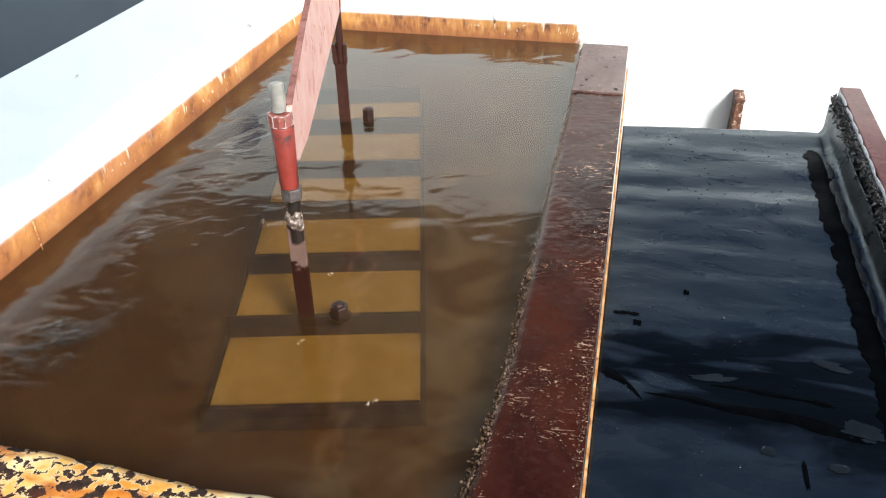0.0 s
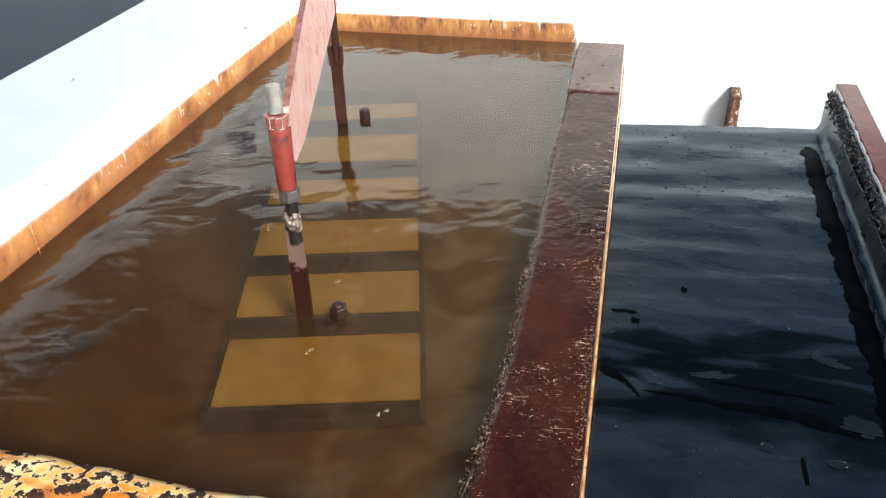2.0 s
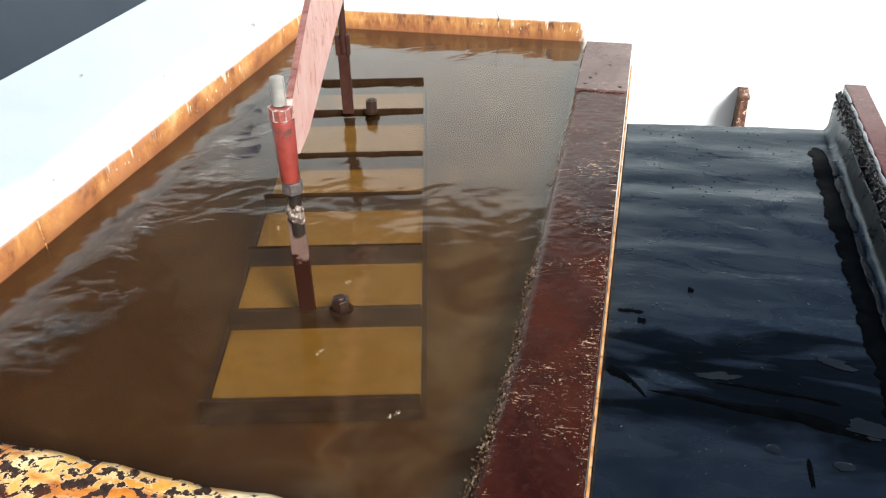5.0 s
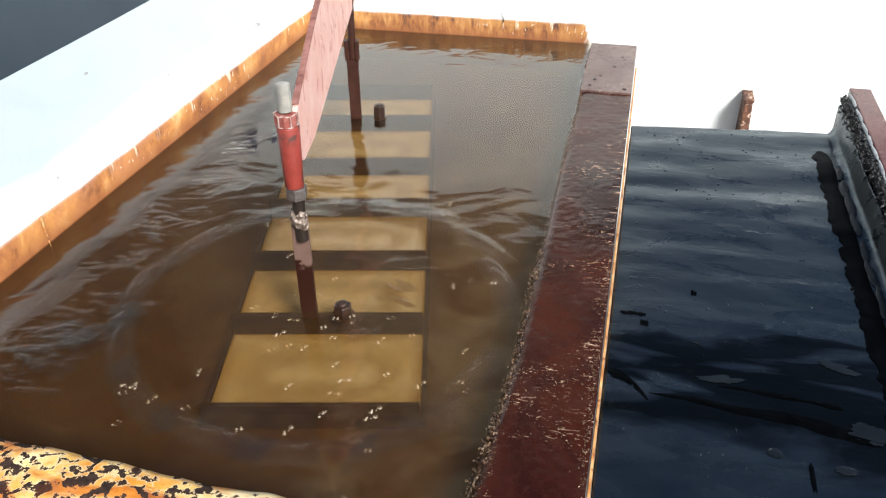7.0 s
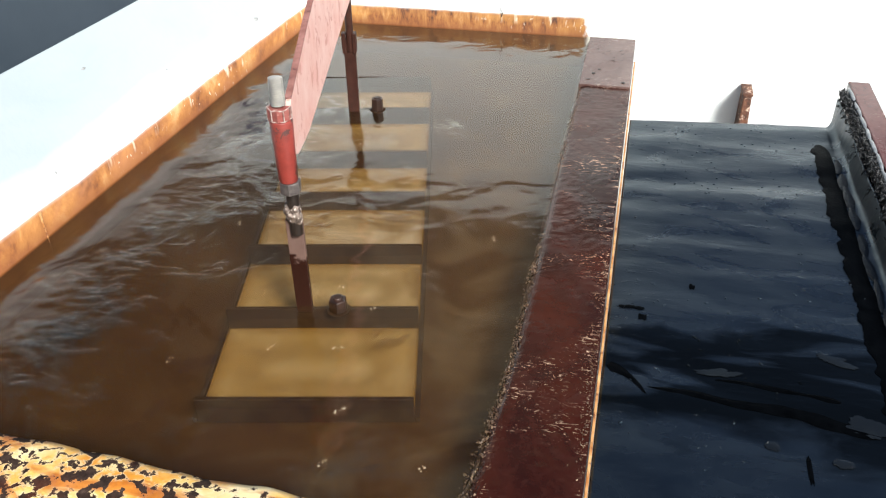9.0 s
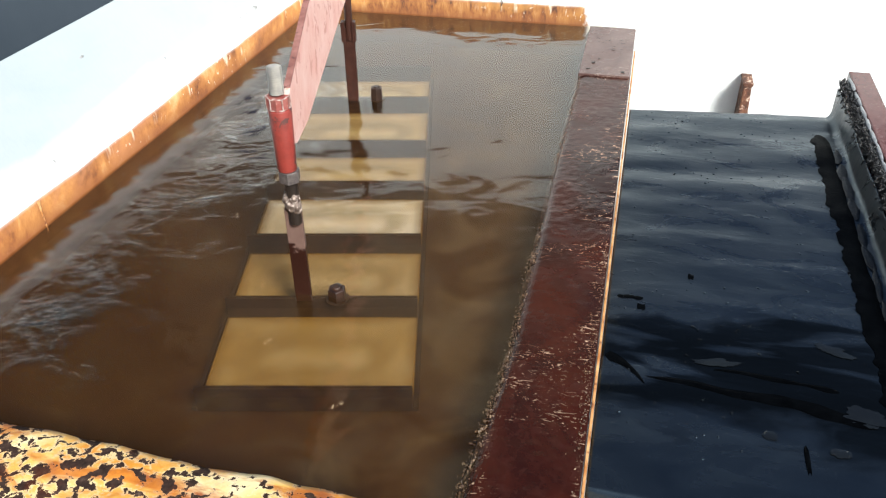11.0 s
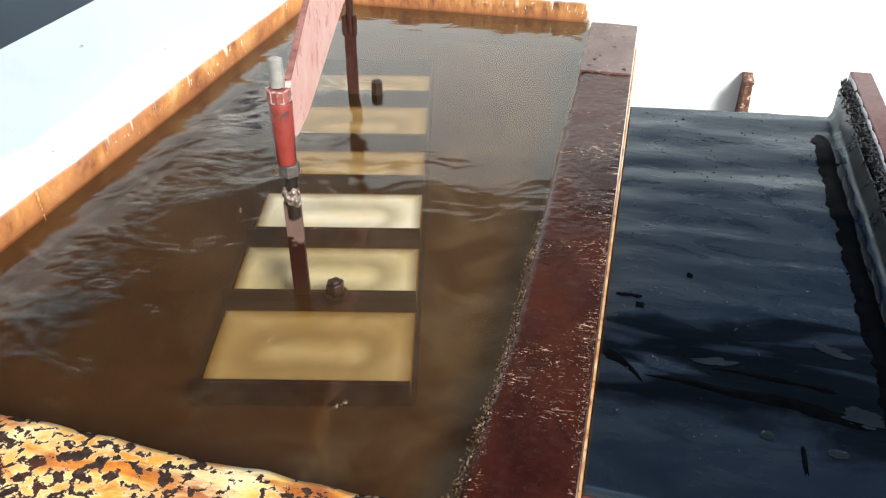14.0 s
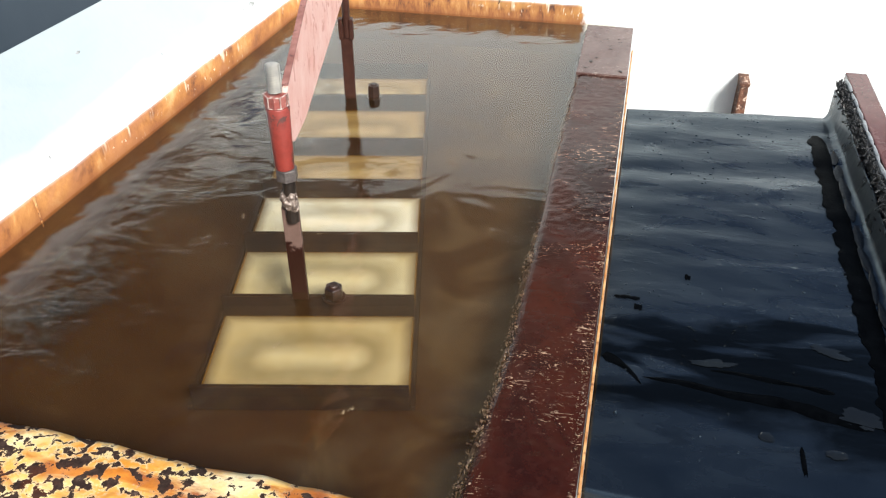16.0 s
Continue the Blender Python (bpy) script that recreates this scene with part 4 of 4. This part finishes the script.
def build_wavelets():
    """Short rounded crests that run outwards over the water after the stroke."""
    bm = bmesh.new()
    n, m_ = 14, 8
    rows = [[bm.verts.new((-0.11 + 0.22 * i / n, -0.03 + 0.06 * j / m_, 0)) for i in range(n + 1)] for j in range(m_ + 1)]
    for r in rows:
        for v in r:
            a = math.cos(v.co.x / 0.11 * math.pi / 2) ** 1.5 * math.cos(v.co.y / 0.03 * math.pi / 2) ** 2 if abs(v.co.x) < 0.1099 else 0.0
            v.co.z = 0.0022 * a
            v.co.y -= v.co.x ** 2 * 1.2
    for j in range(m_):
        for i in range(n):
            bm.faces.new((rows[j][i], rows[j][i + 1], rows[j + 1][i + 1], rows[j + 1][i]))
    first = part("wavelet", bm, WAVELET, smooth=True)
    tagged(first, "clear rounded wavelet crest on the brown water", "wave", "wavelets")
    made = [first]
    for i in range(13):
        made.append(copy_thing(first, pose(-0.6, 1.2, -0.2)))
    first.matrix_world = pose(-0.6, 1.2, -0.2)
    def chop(long, wide, tall, seed):
        n, m_ = 60, 40
        bm = sheet(-long, long, -wide, wide, n, m_, lambda x, y: 0.0)
        for v in bm.verts:
            r = (v.co.x / long) ** 2 + (v.co.y / wide) ** 2 + 0.35 * wobble(v.co.x, v.co.y, seed, 22)
            fade = max(0.0, 1.0 - r) ** 1.3
            wave = wobble(v.co.x * 0.55 + 0.25 * v.co.y, v.co.y * 1.25, seed, 40) + 0.4 * wobble(v.co.x * 0.7, v.co.y * 1.3, seed + 5, 85)
            v.co.z = -0.0004 + fade * (0.0002 + tall * wave)
        under = [f for f in bm.faces if max(v.co.z for v in f.verts) < 0.0]
        bmesh.ops.delete(bm, geom=under, context="FACES")
        return bm

    shapes = []
    for seed, (long, wide, tall, label) in enumerate(((0.065, 0.040, 0.0026, "short choppy wavelets on the brown water"), (0.110, 0.060, 0.0032, "broad glinting wavelets on the brown water"), (0.090, 0.045, 0.0034, "broad glinting wavelets on the brown water"), (0.130, 0.075, 0.0028, "broad glinting wavelets on the brown water"))):
        ob = part("wavelet", chop(long, wide, tall, seed * 3.7), WAVELET, smooth=True, m=pose(-0.6, 1.2, -0.2))
        tagged(ob, label, "wave", "wavelets")
        made.append(ob)
        shapes.append(ob)
    for i in range(100):
        made.append(copy_thing(shapes[i % 4], pose(-0.6, 1.2, -0.2)))
    return made


foam = build_foam()
wavelets = build_wavelets()


# ---- movement ----
def rack_pose(rx, ry, rz, x, y, z):
    return Matrix.Translation((-0.65 + x, 1.65 + y, z)) @ pose(0, 0, 0, rx, ry, rz) @ pose(0, 0, 0, 0, 0, 13.7)


def motions():
    still = rack_pose(0, 0, 0, 0, 0, 0)
    rest = rack_pose(0.62, 0.47, -1.32, -0.002, 0.0, 0.0055)
    walk(rack, [(0, still), (1.5, rack_pose(-0.09, -0.15, 0.3, 0.002, 0, -0.001)), (2.5, still), (4.0, still), (4.3, still),
                (5.4, rack_pose(1.2, 0.5, -0.4, -0.01, 0.01, 0.02)), (6.2, rack_pose(1.55, 0.6, -0.3, -0.020, 0.012, 0.006)),
                (6.5, rack_pose(1.25, 0.65, -0.44, -0.0178, 0.012, -0.002)), (7.0, rack_pose(0.37, 0.56, -1.0, 0.001, 0.002, 0.0015)),
                (7.5, rest), (16, rest)])
    # the stroke washes one veil off every tray; the rest settle over the three nearest trays
    settle = ((10.6, 15.6), (9.4, 14.2), (8.6, 12.8), (8.5, 12.5), (8.5, 12.5), (8.5, 12.5))
    for ob, i, k in veils:
        if i > 2 and k > 1:
            continue
        home = ob.matrix_basis.copy()
        start, end = (4.6, 6.4) if k == 0 else settle[i]
        if k > 0:
            span = (end - start) * 0.65
            start, end = (start, start + span) if k == 1 else (end - span, end)
        low = Matrix.Translation((0, 0, -0.0005 - 0.0003 * k)) @ home
        walk(ob, [(0, home), (start, home), (end, low), (16, low)])
    # the level creeps up a little and the ripples change with it
    w = [(0, -0.0030), (4.2, -0.0018), (6.3, -0.0011), (7.0, -0.0002), (8.0, 0.0010), (9.2, 0.0019), (11.3, 0.0027), (16, 0.0046)]
    w = [(t, pose(0, 0, z)) for t, z in w]
    walk(water, w)
    # crests run out from the front trays
    for i, ob in enumerate(wavelets[:14]):
        a = i * 2 * math.pi / 14
        way = Vector((math.cos(a), math.sin(a), 0))
        reach = 0.62
        while reach > 0.24 and not (-1.12 < -0.52 + reach * way.x < -0.21 and 0.72 < 1.24 + reach * way.y < 2.6):
            reach -= 0.02
        turn = math.degrees(a) - 90
        far = 6.72 + (reach - 0.20) / 0.48
        rows = [(0, 0.18, -0.2), (6.66, 0.18, -0.2), (6.7, 0.20, -0.0004), (far, reach, -0.0004), (far + 0.04, reach + 0.01, -0.2), (16, reach + 0.01, -0.21)]
        walk(ob, [(t, pose(-0.52 + way.x * r, 1.24 + way.y * r, z, 0, 0, turn)) for t, r, z in rows])
    # short chop left behind them, dying down
    level = 0.0012
    rng = random.Random(77)
    for ob in wavelets[14:50]:
        x, y = rng.uniform(-1.0, -0.30), rng.uniform(0.80, 2.0)
        away = Vector((x + 0.52, y - 1.24, 0))
        far = away.length
        away.normalize()
        up, gone, spin = 6.75 + far * 0.9 + rng.uniform(0, 0.3), rng.uniform(8.6, 10.6), math.degrees(math.atan2(away.y, away.x)) - 90 + rng.gauss(0, 16)
        x2, y2 = min(-0.27, max(-1.04, x + 0.10 * away.x)), min(2.4, max(0.80, y + 0.10 * away.y))
        rows = [(0, x, y, -0.2), (up - 0.04, x, y, -0.2), (up, x, y, level - 0.0004), (gone, x2, y2, level), (gone + 0.04, x2, y2, -0.2), (16, x2, y2, -0.21)]
        walk(ob, [(t, pose(px, py, pz, 0, 0, spin)) for t, px, py, pz in rows])
    # chop that keeps running between the rack and the west wall
    rng = random.Random(58)
    for i, ob in enumerate(wavelets[50:]):
        y = rng.uniform(0.90, 2.2)
        wall = -1.17 + (y - 1.2) * 0.048
        x = wall + 0.10 + abs(rng.gauss(0, 0.13))
        x = min(x, -0.72 + (1.65 - y) * 0.12)
        up = rng.uniform(7.0, 8.0)
        spin = 12 + rng.gauss(0, 22)
        step = rng.uniform(0.010, 0.025)
        rows = [(0, 0, -0.2), (up - 0.04, 0, -0.2), (up, 0, 0.0008)]
        if i % 3 == 0:
            x = wall + 0.10 + 0.10 * rng.random()
            rows = [(0, 0, -0.0032), (2.0, step, -0.0025), (4.2, -step, -0.0019), (6.3, 0, -0.0012), (7.0, step, -0.0003), (8.0, -step, 0.0009)]
        rows += [(9.0, step, 0.0016), (10.4, -step, 0.0022),
                 (11.8, step, 0.0027), (13.2, -step, 0.0032), (14.6, step, 0.0036), (16, -step * 0.5, 0.0041)]
        walk(ob, [(t, pose(x + d, y - d, z, 0, 0, spin)) for t, d, z in rows])
    rng = random.Random(33)
    for i, ob in enumerate(foam):
        if i < 6:
            x, y = rng.uniform(-0.95, -0.3), rng.uniform(0.8, 1.9)
            rows = [(0, x, y, 0.001), (4.2, x + 0.04, y - 0.03, 0.001), (6.4, x + 0.02, y - 0.02, 0.001), (9.2, x - 0.05, y - 0.05, 0.001), (16, x - 0.02, y - 0.07, 0.001)]
        else:
            x, y = -0.48 + rng.gauss(0, 0.10), 1.14 + rng.gauss(0, 0.10)
            a, d = rng.uniform(0, 6.3), rng.uniform(0.05, 0.40)
            x2 = min(-0.22, max(-1.1, x + d * math.cos(a)))
            y2 = min(2.2, max(0.74, y + d * math.sin(a)))
            up, gone = rng.uniform(5.6, 6.5), rng.choice((7.1, 7.2, 7.4, 7.6, 8.0, 9.8))
            rows = [(0, x, y, -0.2), (up - 0.4, x, y, -0.2), (up, x, y, 0.001), (gone - 0.5, x2, y2, 0.001), (gone, x2, y2, -0.2), (16, x2, y2, -0.21)]
        spin = rng.uniform(0, 80)
        walk(ob, [(t, pose(px, py, pz, 0, 0, spin)) for t, px, py, pz in rows])


motions()
